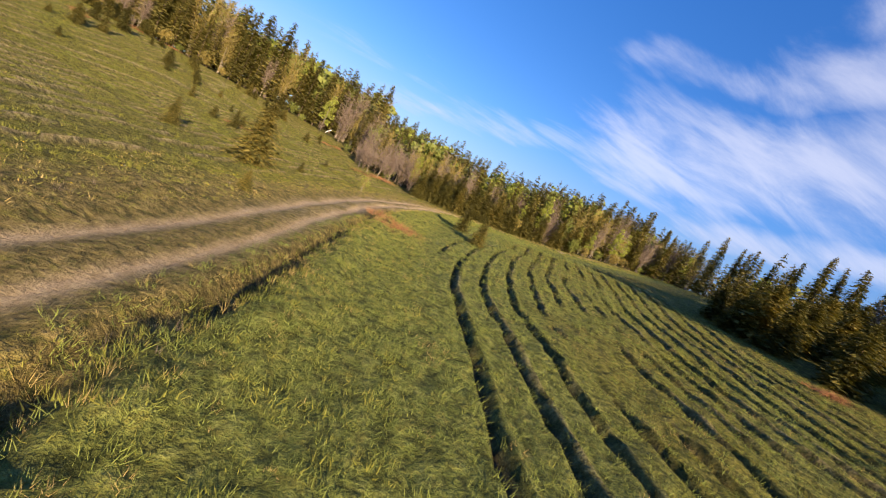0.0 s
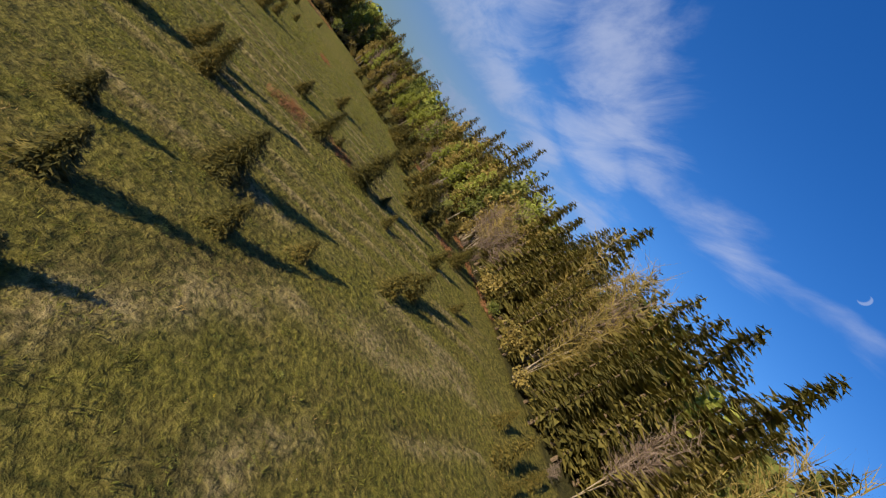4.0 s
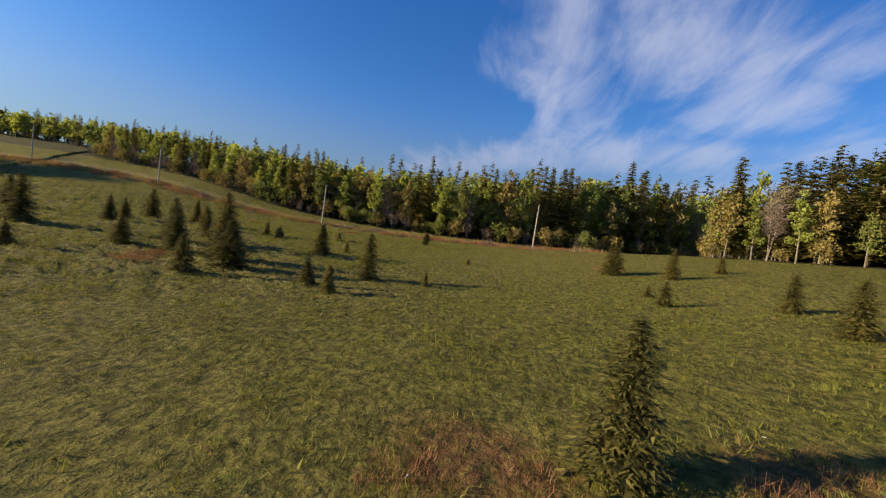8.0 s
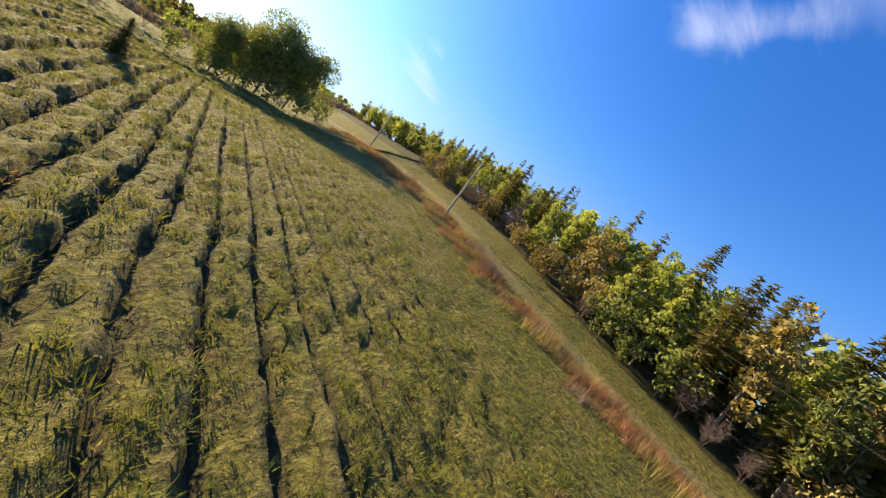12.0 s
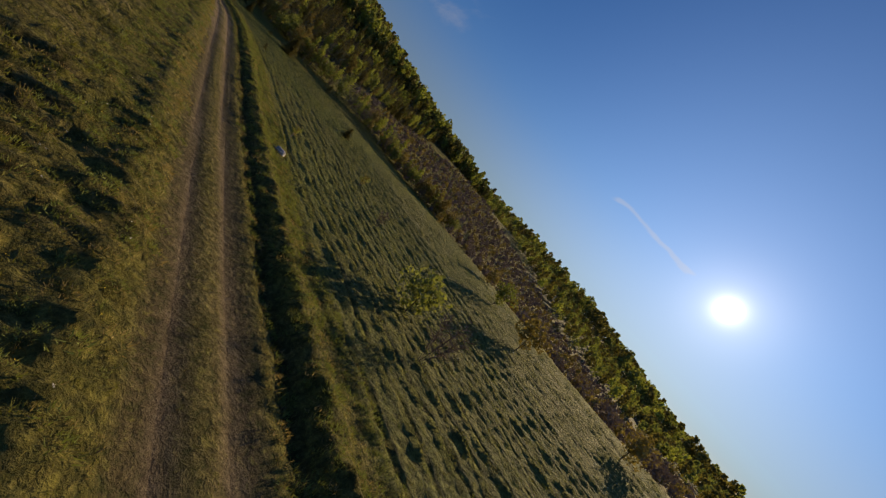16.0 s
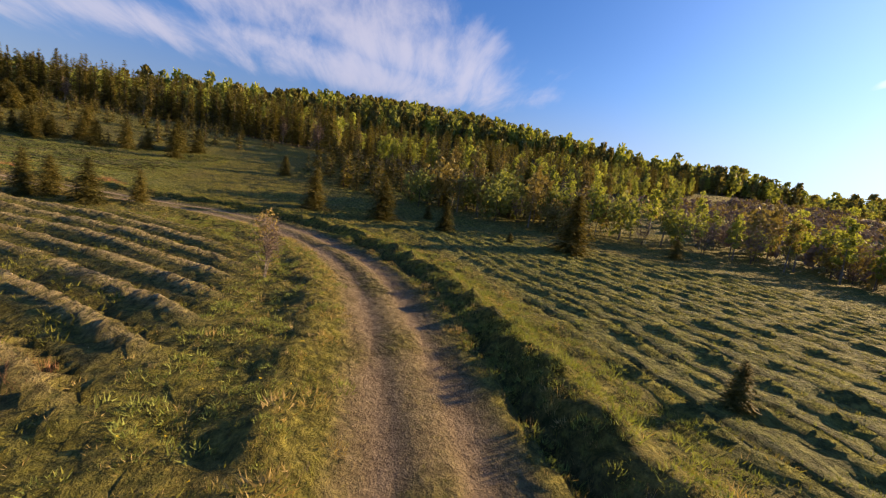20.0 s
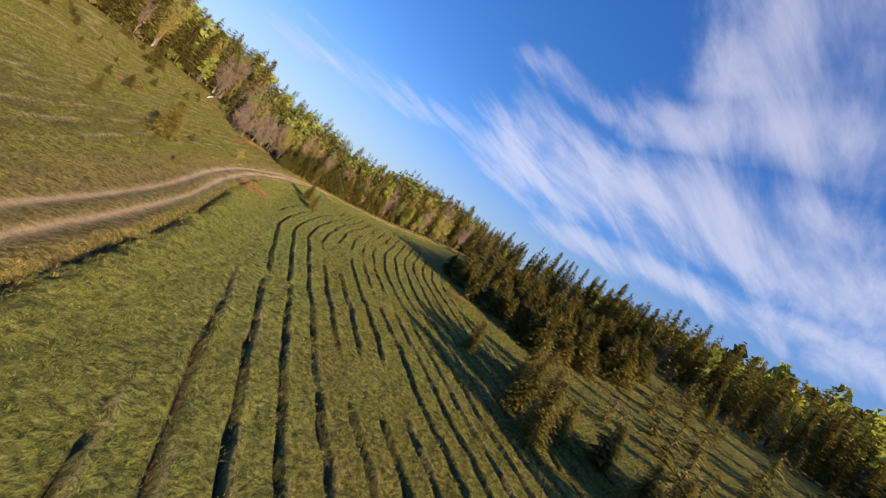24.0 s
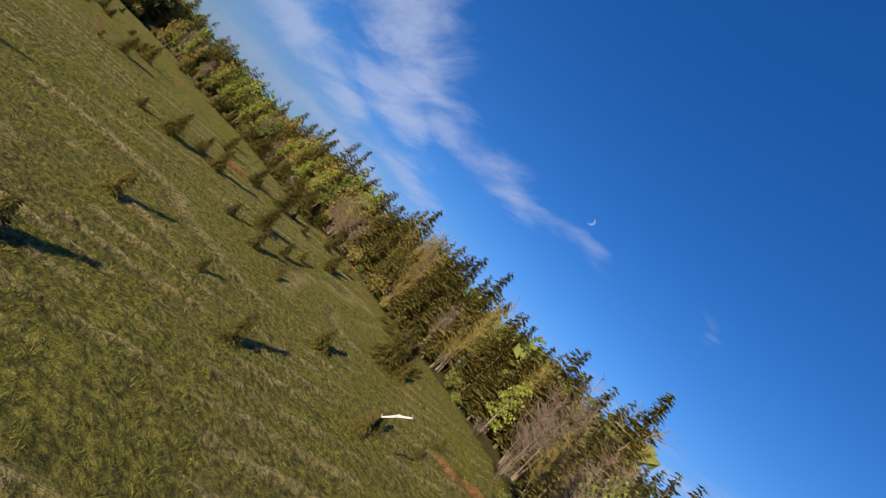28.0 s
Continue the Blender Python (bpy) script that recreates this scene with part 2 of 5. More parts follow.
    base = mix(nt, math_node(nt, "MULTIPLY", ramp(nt, clumps, [(0.34, (0.8, 0.8, 0.8)), (0.5, (0, 0, 0))]), grown), base, (0.05, 0.06, 0.014))
    base = mix(nt, math_node(nt, "MULTIPLY", ramp(nt, clumps, [(0.55, (0, 0, 0)), (0.7, (0.6, 0.6, 0.6))]), grown), base, (0.27, 0.25, 0.058))
    speck = ramp(nt, tiny, [(0.3, (0.62, 0.62, 0.62)), (0.72, (1.38, 1.38, 1.38))])
    base = mix(nt, 1.0, base, speck, "MULTIPLY")
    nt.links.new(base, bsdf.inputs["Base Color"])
    bsdf.inputs["Roughness"].default_value = 0.95
    bsdf.inputs["Specular IOR Level"].default_value = 0.15
    rough_growth = math_node(nt, "ADD", math_node(nt, "MULTIPLY", hump, 0.35), noise_tex(nt, 3.3, 6, 0.68))
    rough_growth = math_node(nt, "MULTIPLY", rough_growth, math_node(nt, "SUBTRACT", 1.5, math_node(nt, "MULTIPLY", bare, 1.4)))
    bump(nt, bsdf, math_node(nt, "ADD", rough_growth, math_node(nt, "ADD", fine, math_node(nt, "MULTIPLY", tiny, 0.45))), 1.0, 0.26)
    return m


def leaf_material(name, dark, mid, light, through=0.35, rough=0.75, island=0.35, patch=0.9):
    m, nt, bsdf = mat(name)
    geo = nt.nodes.new("ShaderNodeNewGeometry")
    info = nt.nodes.new("ShaderNodeObjectInfo")
    n = noise_tex(nt, patch, 4, 0.65)
    f = math_node(nt, "ADD", math_node(nt, "MULTIPLY", geo.outputs["Random Per Island"], island), math_node(nt, "MULTIPLY", n, 0.85 - island))
    f = math_node(nt, "ADD", f, math_node(nt, "MULTIPLY", info.outputs["Random"], 0.2))
    col = ramp(nt, f, [(0.15, dark), (0.5, mid), (0.88, light)])
    nt.links.new(col, bsdf.inputs["Base Color"])
    bsdf.inputs["Roughness"].default_value = rough
    bsdf.inputs["Specular IOR Level"].default_value = 0.2
    tr = nt.nodes.new("ShaderNodeBsdfTranslucent")
    nt.links.new(mix(nt, 1.0, col, (1.25, 1.2, 0.7), "MULTIPLY"), tr.inputs["Color"])
    ms = node(nt, "ShaderNodeMixShader", Fac=through)
    nt.links.new(bsdf.outputs[0], ms.inputs[1])
    nt.links.new(tr.outputs[0], ms.inputs[2])
    nt.links.new(ms.outputs[0], nt.nodes["Material Output"].inputs["Surface"])
    return m


def bark_material(name, dark, light, scale=6.0):
    m, nt, bsdf = mat(name)
    n = noise_tex(nt, scale, 5, 0.7, warp=1.0)
    nt.links.new(ramp(nt, n, [(0.35, dark), (0.6, light)]), bsdf.inputs["Base Color"])
    bsdf.inputs["Roughness"].default_value = 0.9
    bump(nt, bsdf, n, 0.6, 0.03)
    return m


GROUND = ground_material()
SPRUCE = leaf_material("spruce_needles", (0.035, 0.038, 0.012), (0.135, 0.124, 0.037), (0.29, 0.245, 0.075), 0.28)
SPRUCE_YOUNG = leaf_material("young_spruce_needles", (0.028, 0.033, 0.011), (0.108, 0.102, 0.03), (0.32, 0.25, 0.07), 0.25)
ASPEN = leaf_material("aspen_leaves", (0.1, 0.125, 0.025), (0.25, 0.29, 0.065), (0.4, 0.43, 0.13), 0.45)
ASPEN_DARK = leaf_material("alder_leaves", (0.058, 0.078, 0.022), (0.165, 0.195, 0.055), (0.28, 0.3, 0.1), 0.4)
TWIG = leaf_material("bare_twigs", (0.085, 0.064, 0.055), (0.165, 0.126, 0.11), (0.26, 0.21, 0.185), 0.1, 0.9)
OLIVE = leaf_material("budding_twigs", (0.1, 0.08, 0.028), (0.23, 0.185, 0.062), (0.36, 0.29, 0.105), 0.25)
RUST = leaf_material("rust_brush", (0.12, 0.05, 0.028), (0.25, 0.118, 0.064), (0.42, 0.26, 0.15), 0.2, 0.9)
GRASS = leaf_material("grass_blades", (0.058, 0.07, 0.013), (0.165, 0.17, 0.034), (0.3, 0.28, 0.074), 0.3, 0.85, 0.22, 0.55)
LUSH = leaf_material("lush_grass_blades", (0.06, 0.085, 0.02), (0.17, 0.205, 0.052), (0.29, 0.32, 0.1), 0.3, 0.85, 0.22, 0.55)
STRAW = leaf_material("straw_blades", (0.16, 0.115, 0.045), (0.3, 0.225, 0.09), (0.46, 0.36, 0.17), 0.3, 0.9)
BARK = bark_material("spruce_bark", (0.045, 0.032, 0.022), (0.13, 0.095, 0.068))
ASPEN_BARK = bark_material("aspen_bark", (0.08, 0.07, 0.05), (0.2, 0.18, 0.14), 3.0)
BIRCH = bark_material("birch_bark", (0.12, 0.095, 0.075), (0.33, 0.28, 0.23), 3.0)
POLE = bark_material("weathered_pole_wood", (0.2, 0.18, 0.15), (0.38, 0.35, 0.3), 4.0)

# ---- the lie of the land ----
GX0, GY0, STEP = -250.0, -185.0, 45.0
SPOT = np.array([
    (10.5, 9.9, -2.8, -10.5, -13.0, -10.3, -4.2, 2.7, 10.3),
    (10.3, 9.5, -3.4, -7.3, -8.2, -9.3, -1.9, 4.1, 9.9),
    (9.7, 9.0, -3.6, -8.1, -8.1, -7.7, -2.8, 5.4, 9.1),
    (8.4, 6.5, -2.9, -6.2, -7.0, -7.8, -3.0, 4.9, 8.4),
    (3.7, -0.5, -4.4, -4.9, -6.6, -5.0, -2.3, 6.7, 10.8),
    (0.9, -1.4, -3.1, -3.9, -3.2, -4.5, 0.4, 9.0, 13.3),
    (-2.2, -0.8, 2.4, 2.4, 2.6, 0.6, 2.1, 8.0, 11.8),
    (-4.0, -3.1, 1.6, 3.8, 5.0, 7.0, 8.6, 10.6, 12.6),
])
NXG, NYG = SPOT.shape[1], SPOT.shape[0]
ROAD = np.array([(-230, -100), (-200, -92), (-178, -84), (-160, -78), (-150, -76), (-143, -76.6), (-132, -77.7), (-118, -77.9), (-90, -77.3), (-60, -77.1), (-45, -77.1), (-36.5, -76.3), (-30, -74.8), (-23.1, -71), (-18.6, -66.2), (-15.8, -61.5),
                 (-14.3, -55.5), (-12.8, -48), (-12, -38), (-11, -25), (-8.5, -8), (-6, 5), (-5, 13), (-4.5, 22), (-3.6, 29), (-2.3, 36.5), (0.2, 43), (3.3, 50), (6.5, 54.5), (11, 57.7), (19, 58), (30, 60.5), (40, 65), (52, 72), (70, 82), (110, 104)], float)
POLE_ROAD = np.array([(-172, -150), (-181, -95), (-180.5, -55), (-177, -22), (-177, 0), (-179, 20), (-181.5, 45), (-184, 65), (-190, 90), (-205, 130), (-220, 180)], float)


def smooth(a, b, x):
    t = np.clip((x - a) / (b - a), 0, 1)
    return t * t * (3 - 2 * t)


def rounded(line):
    """The polyline with two rounds of corner cutting."""
    for _ in range(2):
        a, b = line[:-1], line[1:]
        line = np.vstack([line[:1], np.stack([a * 0.75 + b * 0.25, a * 0.25 + b * 0.75], 1).reshape(-1, 2), line[-1:]])
    return line


ROAD, POLE_ROAD = rounded(ROAD), rounded(POLE_ROAD)


def beside(line, x, y):
    """Distance to a polyline, the side (positive to the right of its way) and how far along."""
    best, side, along, run = np.full(x.shape, 1e9), np.zeros(x.shape), np.zeros(x.shape), 0.0
    for (ax, ay), (bx, by) in zip(line[:-1], line[1:]):
        dx, dy = bx - ax, by - ay
        ln = math.hypot(dx, dy)
        t = np.clip(((x - ax) * dx + (y - ay) * dy) / ln**2, 0, 1)
        d = np.hypot(x - ax - t * dx, y - ay - t * dy)
        closer = d < best
        s = ((x - ax) * dy - (y - ay) * dx) / ln
        best, side, along = np.where(closer, d, best), np.where(closer, s, side), np.where(closer, run + t * ln, along)
        run += ln
    return best, side, along


def wave(x, y, size, seed=0.0, rounds=3):
    """Smooth uneven noise of about -1 to 1, from crossed sines."""
    out, amp, tot = 0.0, 1.0, 0.0
    for k in range(rounds):
        f = 2 * math.pi / size * 1.93**k
        a, b = 0.7 + 2.1 * k + seed, 1.9 + 1.3 * k + seed * 1.7
        out = out + amp * np.sin(f * (x * math.cos(a) + y * math.sin(a)) + 2.1 * np.sin(f * 0.53 * (x * math.cos(b) - y * math.sin(b)) + seed) + b)
        tot += amp
        amp *= 0.55
    return out / tot


def base_height(x, y):
    fx, fy = np.clip((x - GX0) / STEP, 0, NXG - 1.001), np.clip((y - GY0) / STEP, 0, NYG - 1.001)
    i, j = fx.astype(int), fy.astype(int)

    def weights(u):
        return (-0.5 * u + u * u - 0.5 * u**3, 1 - 2.5 * u * u + 1.5 * u**3, 0.5 * u + 2 * u * u - 1.5 * u**3, -0.5 * u * u + 0.5 * u**3)

    wx, wy = weights(fx - i), weights(fy - j)
    z = np.zeros(x.shape)
    for b in range(4):
        for a in range(4):
            z += wx[a] * wy[b] * SPOT[np.clip(j + b - 1, 0, NYG - 1), np.clip(i + a - 1, 0, NXG - 1)]
    south = smooth(-430, -90, y) * 0.9 + 0.1
    z += 0.245 * np.clip(x - 95, 0, 260) * south * (1 - 0.5 * smooth(-60, 90, y))
    z += 20 * np.exp(-(((x - 420) / 330) ** 2 + ((y + 620) / 190) ** 2)) + 24 * np.exp(-(((x + 120) / 420) ** 2 + ((y + 1100) / 200) ** 2))
    z += 60 * smooth(500, 1500, np.hypot(x, y)) * (0.6 + 0.4 * wave(x, y, 1900, 3.0)) * smooth(-700, 200, y)
    return z


def field_a(x, y, d, s):
    """The ploughed strip between the road and the young spruces."""
    return smooth(6.8, 7.6, s) * (s > 0) * smooth(-47, -44, y) * (1 - smooth(0, 3, y - np.minimum(25 + 1.1 * x, 46))) * (1 - smooth(25.5, 27, x + 0.03 * y - 0.3 * eased(y - 21)))


def field_b(x, y):
    return smooth(-164, -160, x) * (1 - smooth(-14 + 0.28 * (y + 80), -11 + 0.28 * (y + 80), x)) * smooth(-152, -148, y) * (1 - smooth(-83.6, -83.0, y - 0.34 * eased(x + 31) + 0.8 * wave(x, y, 60)))


def field_c(x, y, d, s):
    return (s < 0) * smooth(4.2, 5.2, d) * smooth(-163, -160, x) * (1 - smooth(-112, -106, x + 0.06 * (y + 30))) * (1 - smooth(0, 6, y - 30 - 1.2 * np.minimum(x + 118, 0)))


def field_d(x, y, d, s):
    """Old grown-over furrows on the rest of the meadow."""
    return (s < 0) * smooth(5, 7, d) * (1 - (1 - smooth(-78, -62, x)) * smooth(-30, -10, y)) * smooth(-112, -104, x + 0.06 * (y + 30) + 60 * smooth(28, 40, y)) * (1 - smooth(92, 97, y))


def eased(v):
    """Zero below zero, then rising, with a soft bend."""
    return 3 * np.log1p(np.exp(np.clip(v / 3, -30, 30)))


def trench(u, period, width):
    """Groove profile across furrows: 1 in the groove, falling to 0, and the thrown-up ridge beside it."""
    p = (u / period) % 1.0
    groove = np.exp(-(((p - 0.5) * period / width) ** 2))
    ridge = np.exp(-(((p - 0.5) * period - width * 2.1) / (width * 1.3)) ** 2)
    return groove, ridge


def ground(x, y, masks=False):
    x, y = np.asarray(x, float), np.asarray(y, float)
    z = base_height(x, y)
    d, s, _ = beside(ROAD, x, y)
    inner = smooth(-46, -38, x) * (1 - smooth(-42, -34, y)) * (s < 0)
    rank = 1 + (0.9 - 0.8 * inner * smooth(4, 5, d)) * (1 - smooth(-58, -42, y)) * smooth(-84, -79, y)
    weedy = (1 - smooth(-112, -104, x)) * smooth(-166, -160, x) * (1 - smooth(15, 35, y)) * smooth(-80, -74, y)
    rank = (rank + 1.1 * weedy) * smooth(1.4, 2.2, d)
    z += 0.06 * wave(x, y, 9, 1.0) + rank * (0.05 * wave(x, y, 2.6, 5.0) + 0.045 * wave(x, y, 1.1, 18.0, 2))
    wob = 0.25 * wave(x, y, 11, 2.0)
    a, b, c, old = field_a(x, y, d, s), field_b(x, y), field_c(x, y, d, s), field_d(x, y, d, s)
    ga, ra = trench(x + 0.4 - 0.05 * y - 0.42 * eased(y - 22) + 0.22 * wave(x, y, 26, 4.0) + wob * 0.35, 1.6, 0.1)
    gb, rb = trench(y - 0.06 * x - 0.34 * eased(x + 31) + 0.5 * wave(x, y, 31, 6.0) + wob * 0.45, 2.1, 0.17)
    gc, rc = trench(x - 0.02 * y + 0.2 * wave(x, y, 27, 7.0) + wob * 0.4, 1.55, 0.17)
    swing = (0.15 * eased(-44 - y) + 0.55 * eased(-58 - y)) * smooth(-56, -44, x)
    gd, rd = trench(0.45 * eased(y - 38) * smooth(-45, -25, x) - swing - x + 0.4 * (1 - inner) * wave(x, y, 40, 8.0) + wob * (0.7 - 0.45 * inner) + 0.75 * inner, 2.1, 0.16 + 0.1 * inner)
    broken = smooth(-0.75, -0.25, wave(x, y, 19, 9.0))
    brokd = np.maximum(smooth(-0.45, 0.0, wave(x, y, 13, 10.0)), inner * smooth(-0.85, -0.6, wave(x, y, 15, 28.0)))
    z += a * broken * (0.12 * ra - 0.34 * ga) + b * (0.18 * rb - 0.26 * gb) + c * (0.15 * rc - 0.36 * gc) + old * brokd * (0.15 * rd - 0.22 * gd) * (2.4 - 1.6 * smooth(-45, -25, y) - 0.6 * inner)
    worn = 1 - smooth(-72, -52, y)
    bend = 0.35 * smooth(30, 40, y) * (1 - smooth(62, 70, y))
    bed = 1 - smooth(1.25 + 0.1 * worn + bend, 1.7 + 0.1 * worn + bend, d)
    rut = np.exp(-(((d - 0.78) / 0.27) ** 2))
    z += -0.1 * bed - 0.06 * rut + 0.05 * np.exp(-((d / 0.35) ** 2))
    ditch = 2.6 - 0.5 * smooth(-5, 15, y)
    bank = np.exp(-(((s - ditch - 0.12 * wave(x, y, 9, 16.0) - 0.12 * wave(x, y, 2.4, 19.0)) / 0.34) ** 2)) * (s > 0) * (d < 8) * smooth(-0.9, -0.1, wave(x, y, 8, 17.0))
    z += -0.62 * bank + (0.28 + 0.2 * worn) * np.exp(-(((s - ditch - 1.1) / 0.6) ** 2)) * (0.75 + 0.5 * wave(x, y, 2.2, 24.0)) * (d < 9) * (s > 0)
    z += (0.12 + 0.1 * (1 - smooth(-70, -52, y))) * np.exp(-(((s + 2.7) / 0.6) ** 2)) * (d < 8) * (0.85 + 0.3 * wave(x, y, 2.0, 26.0))
    p, ps, _ = beside(POLE_ROAD, x, y)
    z += -0.1 * (1 - smooth(2.5, 3.5, p))
    if not masks:
        return z
    gaps = wave(x, y, 5, 11.0)
    track = np.clip(rut * (1.1 - 0.3 * worn) + (0.3 + 0.3 * worn * smooth(-85, -65, x) - 0.15 * worn * (1 - smooth(-85, -65, x)) - 0.25 * smooth(-58, -40, y) + 0.5 * smooth(8, 36, y)) * bed * smooth(-1.1, 0.2, gaps + 0.5 * wave(x, y, 1.7, 12.0)), 0, 1) * smooth(-260, -150, x) + (1 - smooth(0.9, 1.7, p)) * (0.3 + 0.45 * smooth(10, 40, y))
    verge = (1 - smooth(3.2, 5.6, d + 0.7 * wave(x, y, 5, 13.0))) * (0.1 + 0.9 * smooth(-60, -40, y)) * (1 - smooth(ditch - 0.1, ditch + 0.5, s))
    crown = 1 - (0.8 - 0.45 * smooth(-85, -55, x)) * np.exp(-((d / 0.45) ** 2))
    soil = np.clip((0.72 - 0.14 * smooth(-85, -60, x)) * worn * bed * crown + a * broken * ga * 1.3 + b * gb * 0.95 + c * gc * 1.1 + old * brokd * gd * 0.5 + bank * 0.6, 0, 1)
    stubble = np.clip(old * brokd * rd * (1 - 0.35 * smooth(30, 50, y)) * (0.55 + 0.45 * smooth(-45, -25, y) + 0.4 * inner) + a * broken * ra * 0.55 * smooth(-0.2, 0.5, wave(x, y, 8, 25.0)) + 0.2 * c * rc, 0, 1) * (1 - np.clip(soil, 0, 1))
    lush = np.clip(0.75 * b + 0.55 * a * smooth(-0.3, 0.5, wave(x, y, 15, 14.0)) + smooth(ditch + 0.2, ditch + 0.9, s) * (1 - smooth(10, 14, s)) * smooth(-60, -40, y) * 0.95, 0, 1)
    dry = np.clip(0.95 * verge + 0.3 * smooth(140, 165, -y) , 0, 1)
    return z, {"track": np.clip(track, 0, 1), "soil": soil, "stubble": stubble, "lush": lush, "dry": dry, "rust": rust_mask(x, y), "wood": wood_mask(x, y)}


# forest edges, as closed plan outlines
NORTH_WOOD = np.array([(-180, 82), (-160, 70), (-149, 76), (-140, 83), (-128, 90), (-112, 95), (-92, 97), (-68, 100), (-47, 99), (-28, 101), (-16, 95), (-11, 84), (-4, 74), (4, 68.5), (12, 66.5), (24, 67.5), (36, 70), (52, 80), (75, 92), (140, 130), (140, 330), (-300, 330), (-300, 150)], float)
WEST_WOOD = np.array([(-191, -190), (-190, -90), (-188, -50), (-184.5, -20), (-185.5, 10), (-188, 35), (-193, 60), (-205, 88), (-228, 125), (-330, 140), (-400, -100), (-330, -260)], float)
EAST_WOOD = np.array([(64, 84), (74, 66), (82, 45), (84, 10), (82, -28), (64, -56), (46, -72), (34, -86), (25, -100), (26, -118), (42, -140), (72, -175), (108, -215), (150, -330), (420, -420), (420, 140), (120, 112)], float)
HILL_FOOT = np.array([(2, -80), (-4, -88), (-8, -96), (-9, -110), (-14, -126), (-30, -146), (-36, -158)], float)
SOUTH_WOOD = np.array([(-330, -275), (-200, -255), (-120, -260), (-40, -290), (40, -320), (150, -350), (420, -420), (520, -760), (-500, -760)], float)
WOODS = [NORTH_WOOD, WEST_WOOD, EAST_WOOD, SOUTH_WOOD]


def inside(poly, x, y):
    x, y = np.asarray(x, float), np.asarray(y, float)
    odd = np.zeros(x.shape, bool)
    for (ax, ay), (bx, by) in zip(poly, np.roll(poly, -1, 0)):
        if ay == by:
            continue
        cut = ((ay > y) != (by > y)) & (x < (bx - ax) * (y - ay) / (by - ay) + ax)
        odd ^= cut
    return odd


def wood_mask(x, y):
    out = np.zeros(x.shape)
    for w in WOODS:
        out = np.maximum(out, inside(w, x, y) * 1.0)
    return out * 0.9


RUST_SPOTS = [(-82.4, 57.5, 1.9, 0.9, 0.6), (-70.7, 57.5, 0.9, 0.6, 0.2), (-91.8, 69.5, 1.7, 0.9, 0.5), (-8.1, -47.6, 1.3, 2.0, 0.1), (-5.2, 66.3, 5.0, 1.9, 0.75), (-175, 10, 36, 2.0, 1.57), (-178.5, 36, 14, 2.0, 1.7), (-116.2, 17.4, 2.8, 1.4, 0.4), (-45.6, -69.4, 2.4, 1.2, 0.2), (-101.6, 40.4, 1.9, 1.2, 0.9), (-101.9, 46.2, 1.7, 1.2, 0.9), (-7.2, -37.5, 0.8, 2.2, 0.05), (-0.3, 26.5, 1.6, 2.6, 0.3), (-55.7, 73.1, 1.9, 1.1, 0.8), (-57.3, 77.3, 2.0, 1.1, 0.8), (-62.5, 93, 4.0, 1.2, 0.4), (-140, 52, 1.6, 1.0, 0.3), (-100, 93, 7, 1.6, 0.3), (-68, 99, 16, 1.4, 0.07), (27.6, 18.6, 1.4, 1.0, 0), (-160, -8, 3.0, 1.2, 1.2), (-21.5, 55.3, 2, 1.2, 0.5), (-15, 84, 3, 1.2, 0.8), (-166, 10, 2.5, 1.0, 1.4)]


def rust_mask(x, y):
    out = np.zeros(x.shape)
    for cx, cy, rx, ry, turn in RUST_SPOTS:
        c, s = math.cos(turn), math.sin(turn)
        u, v = (x - cx) * c + (y - cy) * s, -(x - cx) * s + (y - cy) * c
        out = np.maximum(out, 1 - smooth(0.5, 1.2, np.hypot(u / rx, v / ry) + 0.25 * wave(x, y, 3, 15.0)))
    return out * 0.8


# ---- meshes from arrays ----
def mesh_from(name, verts, tris, mats, which=None, smooth_shade=False):
    me = bpy.data.meshes.new(name)
    v, f = np.asarray(verts, np.float32), np.asarray(tris, np.int32)
    me.vertices.add(len(v))
    me.vertices.foreach_set("co", v.ravel())
    k = f.shape[1]
    me.loops.add(f.size)
    me.loops.foreach_set("vertex_index", f.ravel())
    me.polygons.add(len(f))
    me.polygons.foreach_set("loop_start", np.arange(0, f.size, k, dtype=np.int32))
    for m in mats:
        me.materials.append(m)
    if which is not None:
        me.polygons.foreach_set("material_index", np.asarray(which, np.int32))
    me.polygons.foreach_set("use_smooth", np.full(len(f), smooth_shade))
    me.update(calc_edges=True)
    return me


def part(name, me, parent, label=""):
    ob = new(name, me)
    ob.parent = parent
    return tagged(ob, label) if label else ob


def lines(fine, coarse_step, lo, hi):
    """Grid lines from lo to hi, finer within the spans given as (from, to, step)."""
    out, p = [], lo
    while p < hi:
        out.append(p)
        step = coarse_step
        for a, b, s in fine:
            if a <= p < b:
                step = s
        p += step
    return out + [hi]


